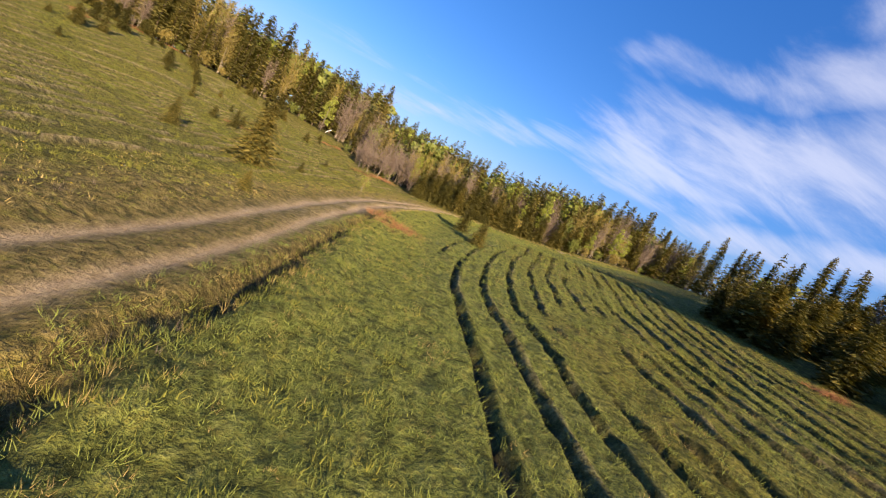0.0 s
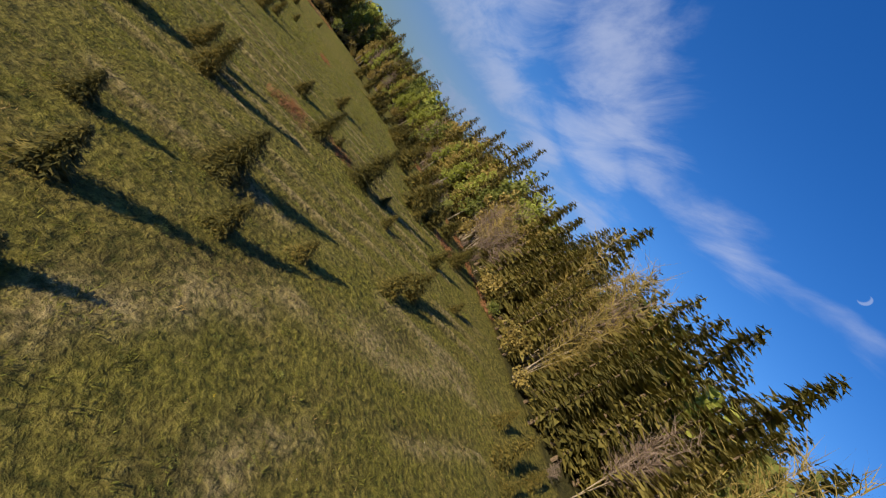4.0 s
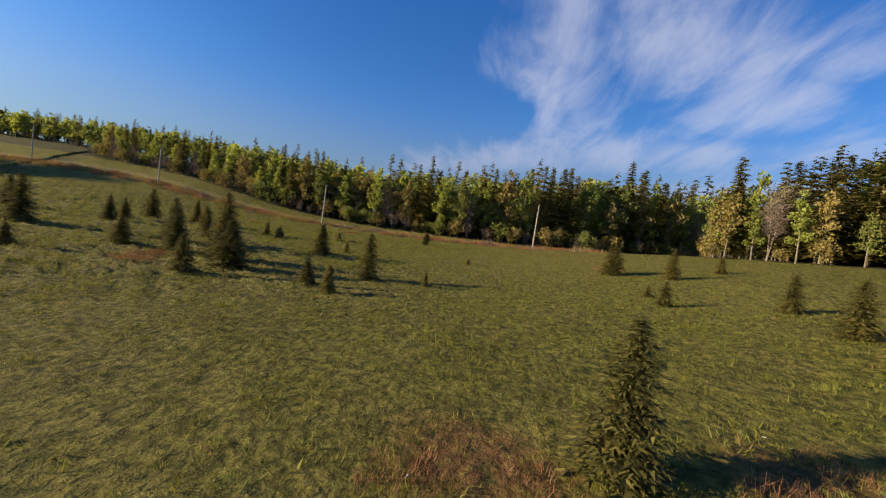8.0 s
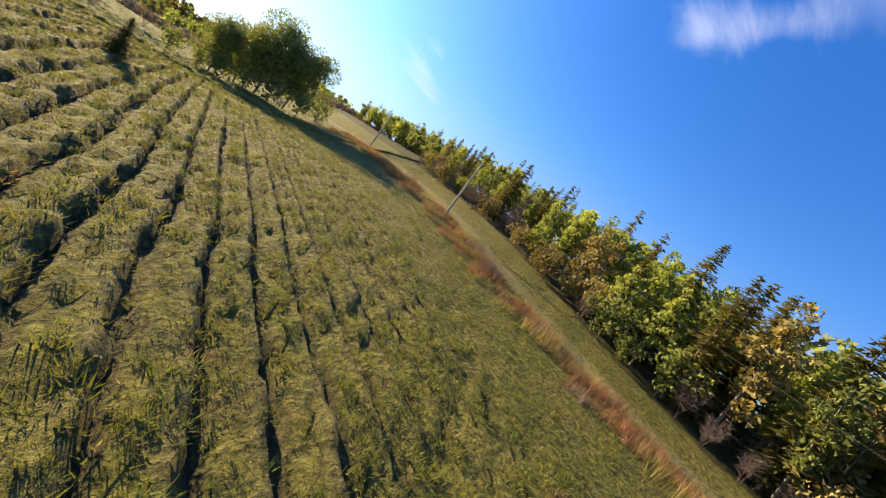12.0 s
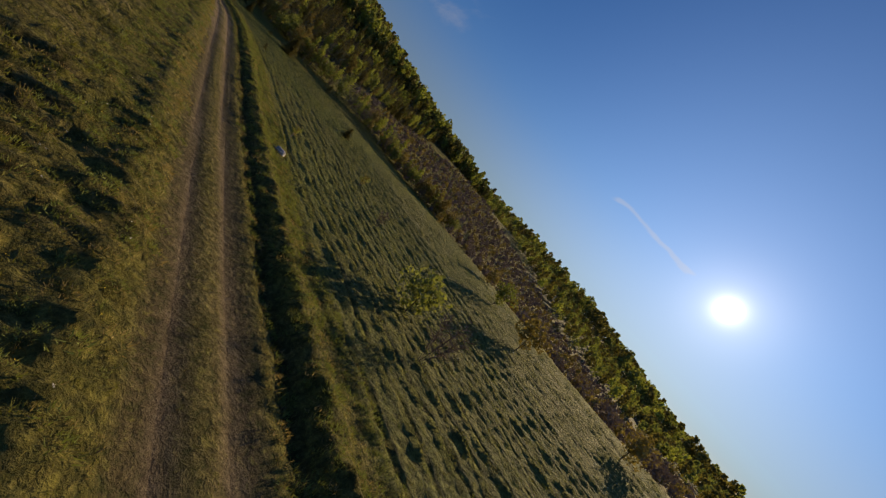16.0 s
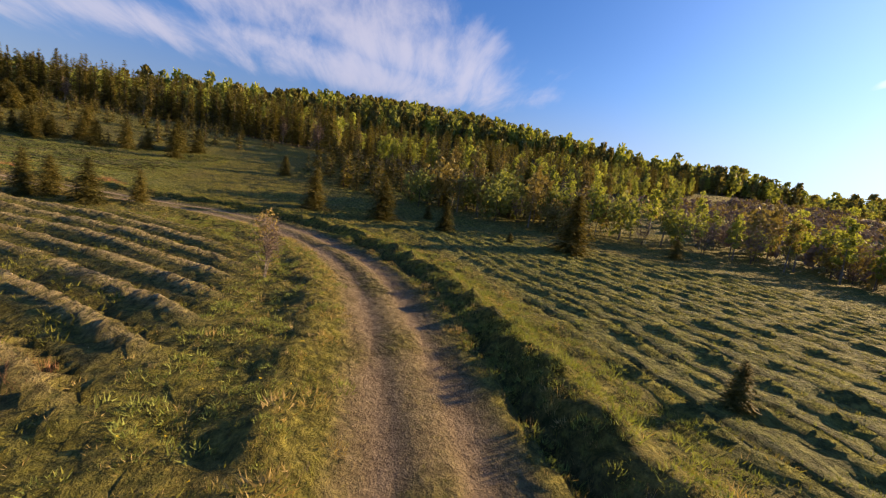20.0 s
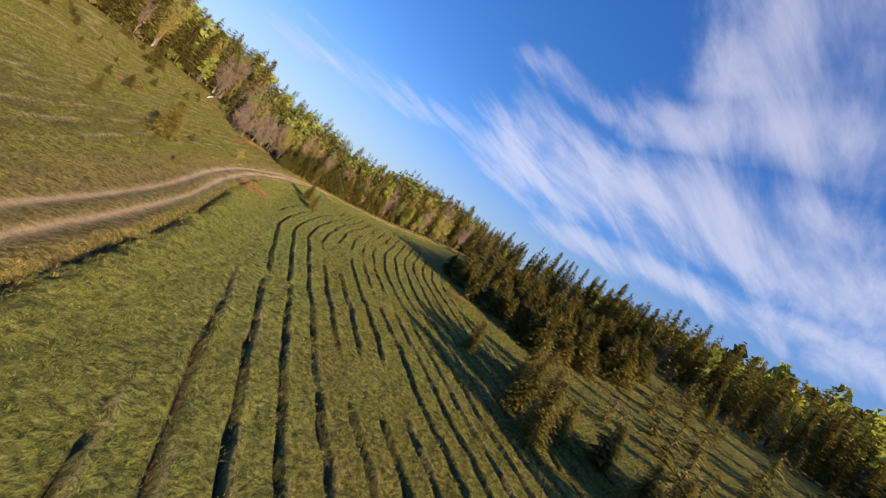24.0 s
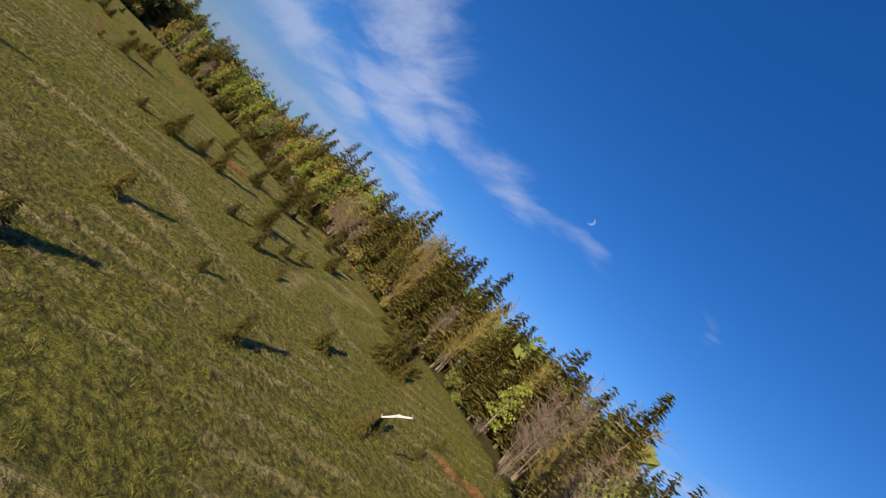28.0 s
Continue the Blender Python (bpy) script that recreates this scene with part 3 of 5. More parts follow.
def build_ground():
    def far(sign, start):
        out, p, step = [], start, 1.6
        while abs(p) < 4200:
            p += sign * step
            step *= 1.22
            out.append(p)
        return out

    xs = far(-1, -196)[::-1] + lines([(-163, -108, 0.25), (-108, -62, 0.6), (-62, -40, 0.42), (-40, -14, 0.36), (-14, 0, 0.24), (0, 29, 0.14)], 0.7, -196, 64) + far(1, 64)
    ys = far(-1, -156)[::-1] + lines([(-150, -110, 0.5), (-110, -68, 0.3), (-68, 16, 0.55), (16, 62, 0.42)], 1.0, -156, 108) + far(1, 108)
    x, y = np.meshgrid(np.array(xs), np.array(ys))
    z, masks = ground(x, y, True)
    ny, nx = x.shape
    idx = np.arange(nx * ny).reshape(ny, nx)
    quads = np.stack([idx[:-1, :-1], idx[:-1, 1:], idx[1:, 1:], idx[1:, :-1]], -1).reshape(-1, 4)
    me = mesh_from("ground", np.stack([x, y, z], -1).reshape(-1, 3), quads, [GROUND], None, True)
    for key, value in masks.items():
        at = me.attributes.new(key, "FLOAT", "POINT")
        at.data.foreach_set("value", np.asarray(value, np.float32).ravel())
    tagged(new("ground", me), "rough green meadow with ploughed furrows and a two-rut dirt track", "ground", kind="structure")


build_ground()


# ---- plants as arrays ----
def cone(rng, p0, p1, r0, r1, sides=5):
    """A tapered stem between two points."""
    p0, p1 = np.asarray(p0, float), np.asarray(p1, float)
    d = p1 - p0
    d /= np.linalg.norm(d) + 1e-9
    u = np.cross(d, (0.3, 0.5, 0.81))
    u /= np.linalg.norm(u)
    w = np.cross(d, u)
    a = np.linspace(0, 2 * math.pi, sides, endpoint=False)
    ring = np.cos(a)[:, None] * u + np.sin(a)[:, None] * w
    v = np.vstack([p0 + ring * r0, p1 + ring * r1])
    i = np.arange(sides)
    j = (i + 1) % sides
    return v, np.vstack([np.stack([i, j, j + sides], 1), np.stack([i, j + sides, i + sides], 1)])


def gather(pieces):
    vs, fs, n = [], [], 0
    for v, f in pieces:
        vs.append(v)
        fs.append(f + n)
        n += len(v)
    return np.vstack(vs), np.vstack(fs)


def spruce(rng, height, spread, levels, boughs, sprays, bare=0.06, rag=0.25, wide=0.24, fine=1.0):
    """Trunk and crown of a spruce: whorls of drooping boughs, each a fan of needle sprays."""
    trunk = gather([cone(rng, (0, 0, -0.3), (0, 0, height * 0.55), 0.013 * height + 0.02, 0.007 * height + 0.01, 6),
                    cone(rng, (0, 0, height * 0.55), (0, 0, height * 0.97), 0.007 * height + 0.01, 0.004, 5)])
    quads = []
    for k in range(levels):
        t = (k + rng.uniform(-0.3, 0.3)) / levels
        t = 1 - (1 - min(max(t, 0.0), 1.0)) ** 1.35
        z = height * (bare + (0.965 - bare) * t)
        reach = spread * ((1 - t) ** 0.66 * 0.88 + 0.11) * (0.82 if t < 0.08 else 1.0)
        count = max(5, int(boughs * (1 - 0.4 * t)))
        for b in range(count):
            az = 2 * math.pi * (b + rng.uniform(-0.4, 0.4)) / count + k * 2.4
            ln = reach * rng.uniform(1 - rag * 1.6, 1 + rag * 0.6)
            zb = z + rng.uniform(-0.6, 0.6) * height / levels
            rise = 0.28 * t - 0.16 + rng.uniform(-0.1, 0.1)
            out = np.array((math.cos(az), math.sin(az), 0))
            across = np.array((-math.sin(az), math.cos(az), 0))
            for s in range(sprays):
                q = (s + 0.35 + rng.uniform(-0.2, 0.2)) / sprays
                root = np.array((0, 0, zb)) + out * ln * q + np.array((0, 0, ln * (rise * q - 0.28 * q * q)))
                size = (ln * (0.55 - 0.25 * q) + 0.016 * height) * rng.uniform(0.75, 1.25) * fine
                for sgn in (-1, 1):
                    twig = out * rng.uniform(0.55, 0.95) + across * sgn * rng.uniform(0.3, 0.75) + np.array((0, 0, rng.uniform(-0.4, 0.15)))
                    flank = np.cross(twig, (rng.uniform(-0.6, 0.6), rng.uniform(-0.6, 0.6), 1.0)) * size * wide
                    quads.append((root - flank, root + flank, root + twig * size))
    v = np.array(quads).reshape(-1, 3)
    top = np.array([(0.03 * spread, 0, height * 0.93), (-0.03 * spread, 0.02 * spread, height * 0.93), (0, 0, height * 1.0)])
    v = np.vstack([v, top])
    return trunk, (v, np.arange(len(v)).reshape(-1, 3))


def leaf_cloud(rng, centres, radii, count, size, flat=0.8):
    """Leaf clumps scattered in shells round the given centres."""
    which = rng.integers(0, len(centres), count)
    d = rng.normal(size=(count, 3))
    d /= np.linalg.norm(d, axis=1)[:, None]
    r = radii[which] * rng.uniform(0.45, 1.08, count) ** 0.6
    p = centres[which] + d * r[:, None] * np.array((1, 1, flat))
    a, b = rng.normal(size=(count, 3)), rng.normal(size=(count, 3))
    a /= np.linalg.norm(a, axis=1)[:, None]
    b -= a * (a * b).sum(1)[:, None]
    b /= np.linalg.norm(b, axis=1)[:, None]
    s = (size * rng.uniform(0.5, 1.4, count))[:, None]
    v = np.stack([p - a * s * 0.5 - b * s * 0.3, p + a * s * 0.55 - b * s * 0.22, p + b * s * 0.6], 1).reshape(-1, 3)
    return v, np.arange(len(v)).reshape(-1, 3)


def broadleaf(rng, height, spread, leaves, leaf_size, slender=True, limbs=9):
    """Trunk with limbs and a crown of leaf clumps round their ends."""
    lean = rng.normal(0, 0.025, 2) * height
    top = np.array((lean[0], lean[1], height * 0.86))
    wood = [cone(rng, (0, 0, -0.3), top * 0.5, 0.011 * height + 0.02, 0.008 * height, 6), cone(rng, top * 0.5, top, 0.008 * height, 0.01, 5)]
    centres, radii = [top, top * 0.82, top * 0.66, top * 0.48], [spread * 0.4, spread * 0.55, spread * 0.62, spread * 0.55]
    for k in range(limbs):
        t = (0.24 if slender else 0.16) + (0.66 if slender else 0.66) * k / limbs
        az = k * 2.4 + rng.uniform(-0.5, 0.5)
        reach = spread * (1.05 - 0.75 * abs(t - 0.5) * 1.4) * rng.uniform(0.55, 0.95)
        root = top * t
        end = root + np.array((math.cos(az) * reach, math.sin(az) * reach, reach * rng.uniform(0.45, 0.95)))
        wood.append(cone(rng, root, end, 0.004 * height, 0.008, 4))
        centres.append(end)
        radii.append(spread * rng.uniform(0.34, 0.56))
        centres.append((root + end) / 2 + (0, 0, 0.2 * reach))
        radii.append(spread * rng.uniform(0.22, 0.36))
    return gather(wood), leaf_cloud(rng, np.array(centres), np.array(radii), leaves, leaf_size, 0.95)


def bare_tree(rng, height, spread, stems, twigs):
    """Several pale stems that fork into a haze of fine twigs."""
    wood, fine = [], []
    for k in range(stems):
        az = rng.uniform(0, 2 * math.pi)
        out = spread * rng.uniform(0.1, 0.6)
        root = np.array((rng.normal(0, 0.05 * spread), rng.normal(0, 0.05 * spread), -0.2))
        tip = np.array((math.cos(az) * out, math.sin(az) * out, height * rng.uniform(0.65, 1.0)))
        wood.append(cone(rng, root, tip, 0.0034 * height + 0.006, 0.006, 4))
        for j in range(twigs):
            t = rng.uniform(0.35, 1.0)
            p = root + (tip - root) * t
            d = rng.normal(size=3) * (1, 1, 0.5) + (math.cos(az) * 0.3, math.sin(az) * 0.3, 0.75)
            d /= np.linalg.norm(d)
            ln = height * rng.uniform(0.1, 0.24) * (1.25 - t * 0.6)
            w = np.cross(d, rng.normal(size=3))
            w *= (0.01 + 0.002 * height) / np.linalg.norm(w)
            fine.append((p - w, p + w, p + d * ln))
            for _ in range(2):
                q = p + d * ln * rng.uniform(0.3, 0.9)
                e = d + rng.normal(size=3) * 0.7
                fine.append((q - w * 0.7, q + w * 0.7, q + e * ln * 0.45))
    v = np.array(fine).reshape(-1, 3)
    return wood, (v, np.arange(len(v)).reshape(-1, 3))


def brush(rng, radius, height, stalks, width=0.05):
    """A thicket of upright thin stalks."""
    a, r = rng.uniform(0, 2 * math.pi, stalks), radius * np.sqrt(rng.uniform(0, 1, stalks))
    p = np.stack([np.cos(a) * r, np.sin(a) * r, np.full(stalks, -0.05)], 1)
    h = height * rng.uniform(0.45, 1.1, stalks) * (1.1 - 0.5 * (r / radius) ** 2)
    tip = p + np.stack([rng.normal(0, 0.25, stalks) * h, rng.normal(0, 0.25, stalks) * h, h], 1)
    w = np.stack([-np.sin(a * 3), np.cos(a * 3), np.zeros(stalks)], 1) * width * rng.uniform(0.5, 1.4, stalks)[:, None]
    v = np.stack([p - w, p + w, tip], 1).reshape(-1, 3)
    return v, np.arange(len(v)).reshape(-1, 3)


def turned(arrays, x, y, z, size, az, stretch=1.0):
    v, f = arrays
    c, s = math.cos(az) * size, math.sin(az) * size
    out = np.empty_like(v)
    out[:, 0], out[:, 1], out[:, 2] = v[:, 0] * c - v[:, 1] * s + x, v[:, 0] * s + v[:, 1] * c + y, v[:, 2] * size * stretch + z
    return out, f


def height_at(x, y):
    return float(ground(np.array([x], float), np.array([y], float))[0])


class Kind:
    """A plant with its shared meshes: planted as a thing with parts, or gathered into one mass."""

    def __init__(self, name, parts, label, category):
        self.name, self.parts, self.label, self.category = name, parts, label, category
        self.meshes = [(pn, mesh_from(self.name + "_" + pn, v, f, [m])) for pn, (v, f), m in parts]

    def plant(self, x, y, size=1.0, az=0.0, stretch=1.0, group="", label=""):
        root = tagged(new(self.name), label or self.label, self.category, group)
        for pn, me in self.meshes:
            part(pn, me, root)
        root.matrix_basis = Matrix.LocRotScale((x, y, height_at(x, y)), Euler((0, 0, az)), (size, size, size * stretch))
        return root


def mass(name, kinds, spots, label, category):
    """One object of many plants: spots are rows of kind, x, y, size, azimuth, stretch."""
    mats, vs, fs, ms, n = [], [], [], [], 0
    xs, ys = np.array([s[1] for s in spots]), np.array([s[2] for s in spots])
    zs = ground(xs, ys)
    for (k, x, y, size, az, st), z in zip(spots, zs):
        for pn, arrays, m in kinds[k].parts:
            if m not in mats:
                mats.append(m)
            v, f = turned(arrays, x, y, z, size, az, st)
            vs.append(v)
            fs.append(f + n)
            ms.append(np.full(len(f), mats.index(m)))
            n += len(v)
    ob = new(name, mesh_from(name, np.vstack(vs), np.vstack(fs), mats, np.concatenate(ms)))
    return tagged(ob, label, category, kind="stuff")


rng = np.random.default_rng(11)
YOUNG = []
for k, (h, sp) in enumerate([(3.0, 1.35), (3.0, 1.15), (3.0, 1.5), (3.0, 1.25)]):
    t, c = spruce(rng, h, sp, 28, 13, 6, 0.03, 0.26, 0.2, 0.85)
    YOUNG.append(Kind("young_spruce", [("trunk", t, BARK), ("crown", c, SPRUCE_YOUNG)], "young spruce with dense olive-green boughs standing in the meadow grass", "tree"))
GROWN = []
for h, sp in [(3.0, 1.25), (3.0, 1.08), (3.0, 1.4)]:
    t, c = spruce(rng, h, sp, 38, 15, 9, 0.03, 0.28, 0.17, 0.56)
    GROWN.append(Kind("young_spruce", [("trunk", t, BARK), ("crown", c, SPRUCE_YOUNG)], "well-grown young spruce with dense golden-olive boughs on the meadow", "tree"))
TALL = []
for k, (h, sp) in enumerate([(15, 2.3), (15, 1.9), (15, 2.6)]):
    t, c = spruce(rng, h, sp, 36, 9, 3, 0.08, 0.34, 0.24, 0.95)
    TALL.append(Kind("spruce_tree", [("trunk", t, BARK), ("crown", c, SPRUCE)], "tall dark green spruce at the edge of the wood", "tree"))
SMALL = []
for k in range(2):
    t, c = spruce(rng, 3.0, 1.1, 10, 8, 2, 0.04, 0.25, 0.34)
    SMALL.append(Kind("planted_spruce", [("trunk", t, BARK), ("crown", c, SPRUCE_YOUNG)], "", ""))
LEAFY = []
for k, (h, sp, m) in enumerate([(13, 2.0, ASPEN), (13, 1.7, ASPEN), (13, 2.2, ASPEN_DARK), (13, 1.9, OLIVE)]):
    t, c = broadleaf(rng, h, sp, 1250, 0.38)
    LEAFY.append(Kind("aspen_tree", [("trunk", t, ASPEN_BARK), ("crown", c, m)], "aspen with fresh yellow-green spring leaves at the wood's edge", "tree"))
BARE = []
for k, (h, sp) in enumerate([(10, 2.6), (10, 2.2), (10, 1.9)]):
    t, c = bare_tree(rng, h, sp, 5, 75)
    BARE.append(Kind("bare_birch", [("stem", s, BIRCH) for s in t] + [("twig_crown", c, (OLIVE, TWIG, TWIG)[k])], "birch clump with pale stems and still leafless twigs", "tree"))
SHRUB = []
for k, (h, sp, m) in enumerate([(3.5, 1.8, OLIVE), (3.5, 2.0, TWIG), (3.5, 1.7, ASPEN_DARK)]):
    if m is TWIG:
        t, c = bare_tree(rng, h, sp, 6, 48)
        t = gather(t)
    else:
        t, c = broadleaf(rng, h, sp, 700, 0.26, False, 7)
    SHRUB.append(Kind("shrub", [("stem_clump", t, BARK), ("crown", c, m)], "rounded shrub with budding twigs along the wood's edge", "shrub"))
LOW = []
for k in range(2):
    t, c = spruce(rng, 15, 2.5, 16, 6, 2, 0.06, 0.35, 0.36)
    LOW.append(Kind("far_spruce", [("trunk", t, BARK), ("crown", c, SPRUCE)], "", ""))
for k in range(2):
    t, c = broadleaf(rng, 13, 3.0, 260, 1.1, True, 6)
    LOW.append(Kind("far_aspen", [("trunk", t, BARK), ("crown", c, (ASPEN, ASPEN_DARK)[k])], "", ""))


CROWN = []
for k, m in enumerate((SPRUCE, ASPEN_DARK, ASPEN)):
    v, f = leaf_cloud(rng, np.array([(0, 0, 3.0), (1.2, 0.5, 4.5), (-1.0, -0.8, 5.5), (0.2, 0.4, 7.5)]), np.array([2.6, 2.2, 2.2, 1.6]) * (0.8, 1.0, 1.0)[k], 125, 1.45, 1.0)
    CROWN.append(Kind("far_crown", [("crown", (v, f), m)], "", ""))


# ---- woods ----
def along(line, step, depth, jitter):
    """Spots along a plan line, set back to its left."""
    out = []
    for (ax, ay), (bx, by) in zip(line[:-1], line[1:]):
        ln = math.hypot(bx - ax, by - ay)
        for k in range(max(1, int(ln / step))):
            t = (k + rng.uniform(0.1, 0.9)) / max(1, int(ln / step))
            nx, ny = -(by - ay) / ln, (bx - ax) / ln
            d = depth + rng.uniform(-jitter, jitter)
            out.append((ax + (bx - ax) * t + nx * d, ay + (by - ay) * t + ny * d))
    return out


def fill(poly, spacing, keep):
    lo, hi = poly.min(0), poly.max(0)
    x, y = np.meshgrid(np.arange(lo[0], hi[0], spacing), np.arange(lo[1], hi[1], spacing))
    x = (x + rng.uniform(-0.45, 0.45, x.shape) * spacing).ravel()
    y = (y + rng.uniform(-0.45, 0.45, y.shape) * spacing).ravel()
    ok = inside(poly, x, y) & keep(x, y)
    return np.stack([x[ok], y[ok]], 1)


def edge_distance(poly, x, y):
    return beside(np.vstack([poly, poly[:1]]), x, y)[0]


def plant_woods():
    # north wood: aspens in the west, spruces and bare birches towards the road bend
    north = NORTH_WOOD[:19]
    for depth, step in ((1.0, 2.3), (4.0, 2.5)):
        for x, y in along(north, step, depth, 1.4):
            r = rng.uniform()
            if x < -66:
                pool = LEAFY if r < 0.6 else TALL if r < 0.82 else BARE
            elif x < -12:
                pool = TALL if r < 0.66 else BARE if r < 0.94 else LEAFY
            elif x < 12:
                pool = BARE if r < 0.5 else TALL if r < 0.88 else LEAFY
            else:
                pool = TALL if r < 0.5 else BARE if r < 0.76 else LEAFY
            size = (rng.uniform(0.8, 1.08) + (0.1 if depth > 2 else -0.2)) * (0.95 if x < -125 else 1.12 if x < -34 else 1.0 if x < -8 else 0.66 if x < 40 else 0.88)
            if pool is BARE:
                size *= 1.25
            pool[rng.integers(len(pool))].plant(x, y, size, rng.uniform(0, 6.28), rng.uniform(0.92, 1.1), "trees of the north wood's edge")
    for x, y in along(north, 4.5, -1.2, 1.2):
        SHRUB[rng.integers(3)].plant(x, y, rng.uniform(0.45, 1.0), rng.uniform(0, 6.28), 1.0, "shrubs before the north wood")
    # west wood behind the power line
    west = WEST_WOOD[1:9]
    high = lambda y: float(np.interp(y, (-110, -60, -15, 30, 60, 90), (0.62, 0.66, 0.92, 1.16, 1.36, 1.55)))
    for depth, step in ((3.0, 2.6), (6.5, 2.9)):
        for x, y in along(west, step, depth, 1.6):
            r = rng.uniform()
            pool = LEAFY if r < 0.54 else TALL if r < 0.86 else BARE
            pool[rng.integers(len(pool))].plant(x, y, rng.uniform(0.8, 1.12) * high(y), rng.uniform(0, 6.28), rng.uniform(0.95, 1.15), "trees of the west wood's edge")
    for x, y in along(west, 2.6, 0.3, 1.2):
        SHRUB[rng.integers(3)].plant(x, y, rng.uniform(0.8, 1.5), rng.uniform(0, 6.28), 1.0, "shrubs before the west wood")
    # east wood: dark spruces; broadleaf shrubs where the hill meets the fields
    east = EAST_WOOD[:14]
    for depth, step in ((1.5, 2.8), (5.0, 3.0)):
        for x, y in along(east, step, depth, 1.6):
            r = rng.uniform()
            pool = (TALL if r < 0.93 else BARE) if y > -60 else (LEAFY if r < 0.6 else TALL)
            size = rng.uniform(0.76, 0.94) if y > 15 else rng.uniform(0.7, 0.9) if y > -60 else rng.uniform(0.45, 0.72)
            pool[rng.integers(len(pool))].plant(x, y, size, rng.uniform(0, 6.28), rng.uniform(0.95, 1.15), "trees of the east wood's edge")
    for depth, step in ((0.0, 2.6), (3.2, 2.8), (6.4, 3.0), (10.0, 3.4)):
        for x, y in along(HILL_FOOT, step, depth, 1.2):
            r = rng.uniform()
            pool, lo, hi = (SHRUB, 0.9, 1.8) if r < 0.55 else (LEAFY, 0.38, 0.66)
            pool[rng.integers(len(pool))].plant(x, y, rng.uniform(lo, hi), rng.uniform(0, 6.28), rng.uniform(0.95, 1.15), "bushes at the foot of the hill", "bush in fresh leaf at the foot of the hill")

    def spots(points, share, lo, hi, fit=lambda x: 1.0):
        return [(int(rng.choice(4, p=share)), x, y, rng.uniform(lo, hi) * fit(x), rng.uniform(0, 6.28), rng.uniform(0.9, 1.1)) for x, y in points]

    deep = lambda poly, a, b: (lambda x, y: (edge_distance(poly, x, y) > a) & (edge_distance(poly, x, y) < b))
    vis_n = lambda x, y: deep(NORTH_WOOD, 2, 36)(x, y) & ((x < -180) | deep(NORTH_WOOD, 6, 36)(x, y)) & (y < 190) & (x > -290) & (x < 120)
    mass("north_wood", LOW, spots(fill(NORTH_WOOD, 3.3, vis_n), (0.38, 0.34, 0.14, 0.14), 0.95, 1.15, lambda x: 1.0 if x < -125 else 1.1 if x < -36 else 1.0 if x < -12 else 0.74 if x < 40 else 0.9), "mixed spruce and aspen wood behind the meadow", "woodland")
    vis_w = lambda x, y: deep(WEST_WOOD, 9, 40)(x, y) & (x > -240) & (y > -190) & (y < 125)
    mass("west_wood", LOW, [(k, x, y, size * high(y), az, st) for k, x, y, size, az, st in spots(fill(WEST_WOOD, 4.2, vis_w), (0.2, 0.2, 0.35, 0.25), 0.95, 1.2)], "mixed wood of aspens and spruces behind the power line", "woodland")
    vis_e = lambda x, y: (edge_distance(EAST_WOOD, x, y) > 7.5) & (x < 150) & (y > -230)
    mass("east_wood", LOW, [(k, x, y, size * (0.68 if y < -62 else 1.0), az, st) for k, x, y, size, az, st in spots(fill(EAST_WOOD, 6.0, vis_e), (0.42, 0.38, 0.08, 0.12), 0.75, 1.0)], "dark spruce wood on the lower hillside", "woodland")
    vis_h = lambda x, y: (x >= 150) | (y <= -230)
    mass("hill_wood", CROWN, [(int(rng.choice(3, p=(0.5, 0.36, 0.14))), x, y, rng.uniform(0.9, 1.35), rng.uniform(0, 6.28), rng.uniform(1.0, 1.6)) for x, y in fill(EAST_WOOD, 7.0, lambda x, y: vis_h(x, y) & (x < 380))], "wooded hillside of spruce and spring-green aspen", "woodland")
    mass("south_wood", CROWN, [(int(rng.choice(3, p=(0.45, 0.35, 0.2))), x, y, rng.uniform(0.6, 1.0), rng.uniform(0, 6.28), rng.uniform(0.9, 1.3)) for x, y in fill(SOUTH_WOOD, 10.0, lambda x, y: (x > -300) & (x < 420) & (y > -520))] + [(int(rng.choice(3, p=(0.5, 0.35, 0.15))), x, y, rng.uniform(1.6, 2.4), rng.uniform(0, 6.28), rng.uniform(0.9, 1.2)) for x, y in fill(SOUTH_WOOD, 17.0, lambda x, y: (x > -300) & (y <= -520))], "distant mixed wood below the sun", "woodland")


plant_woods()

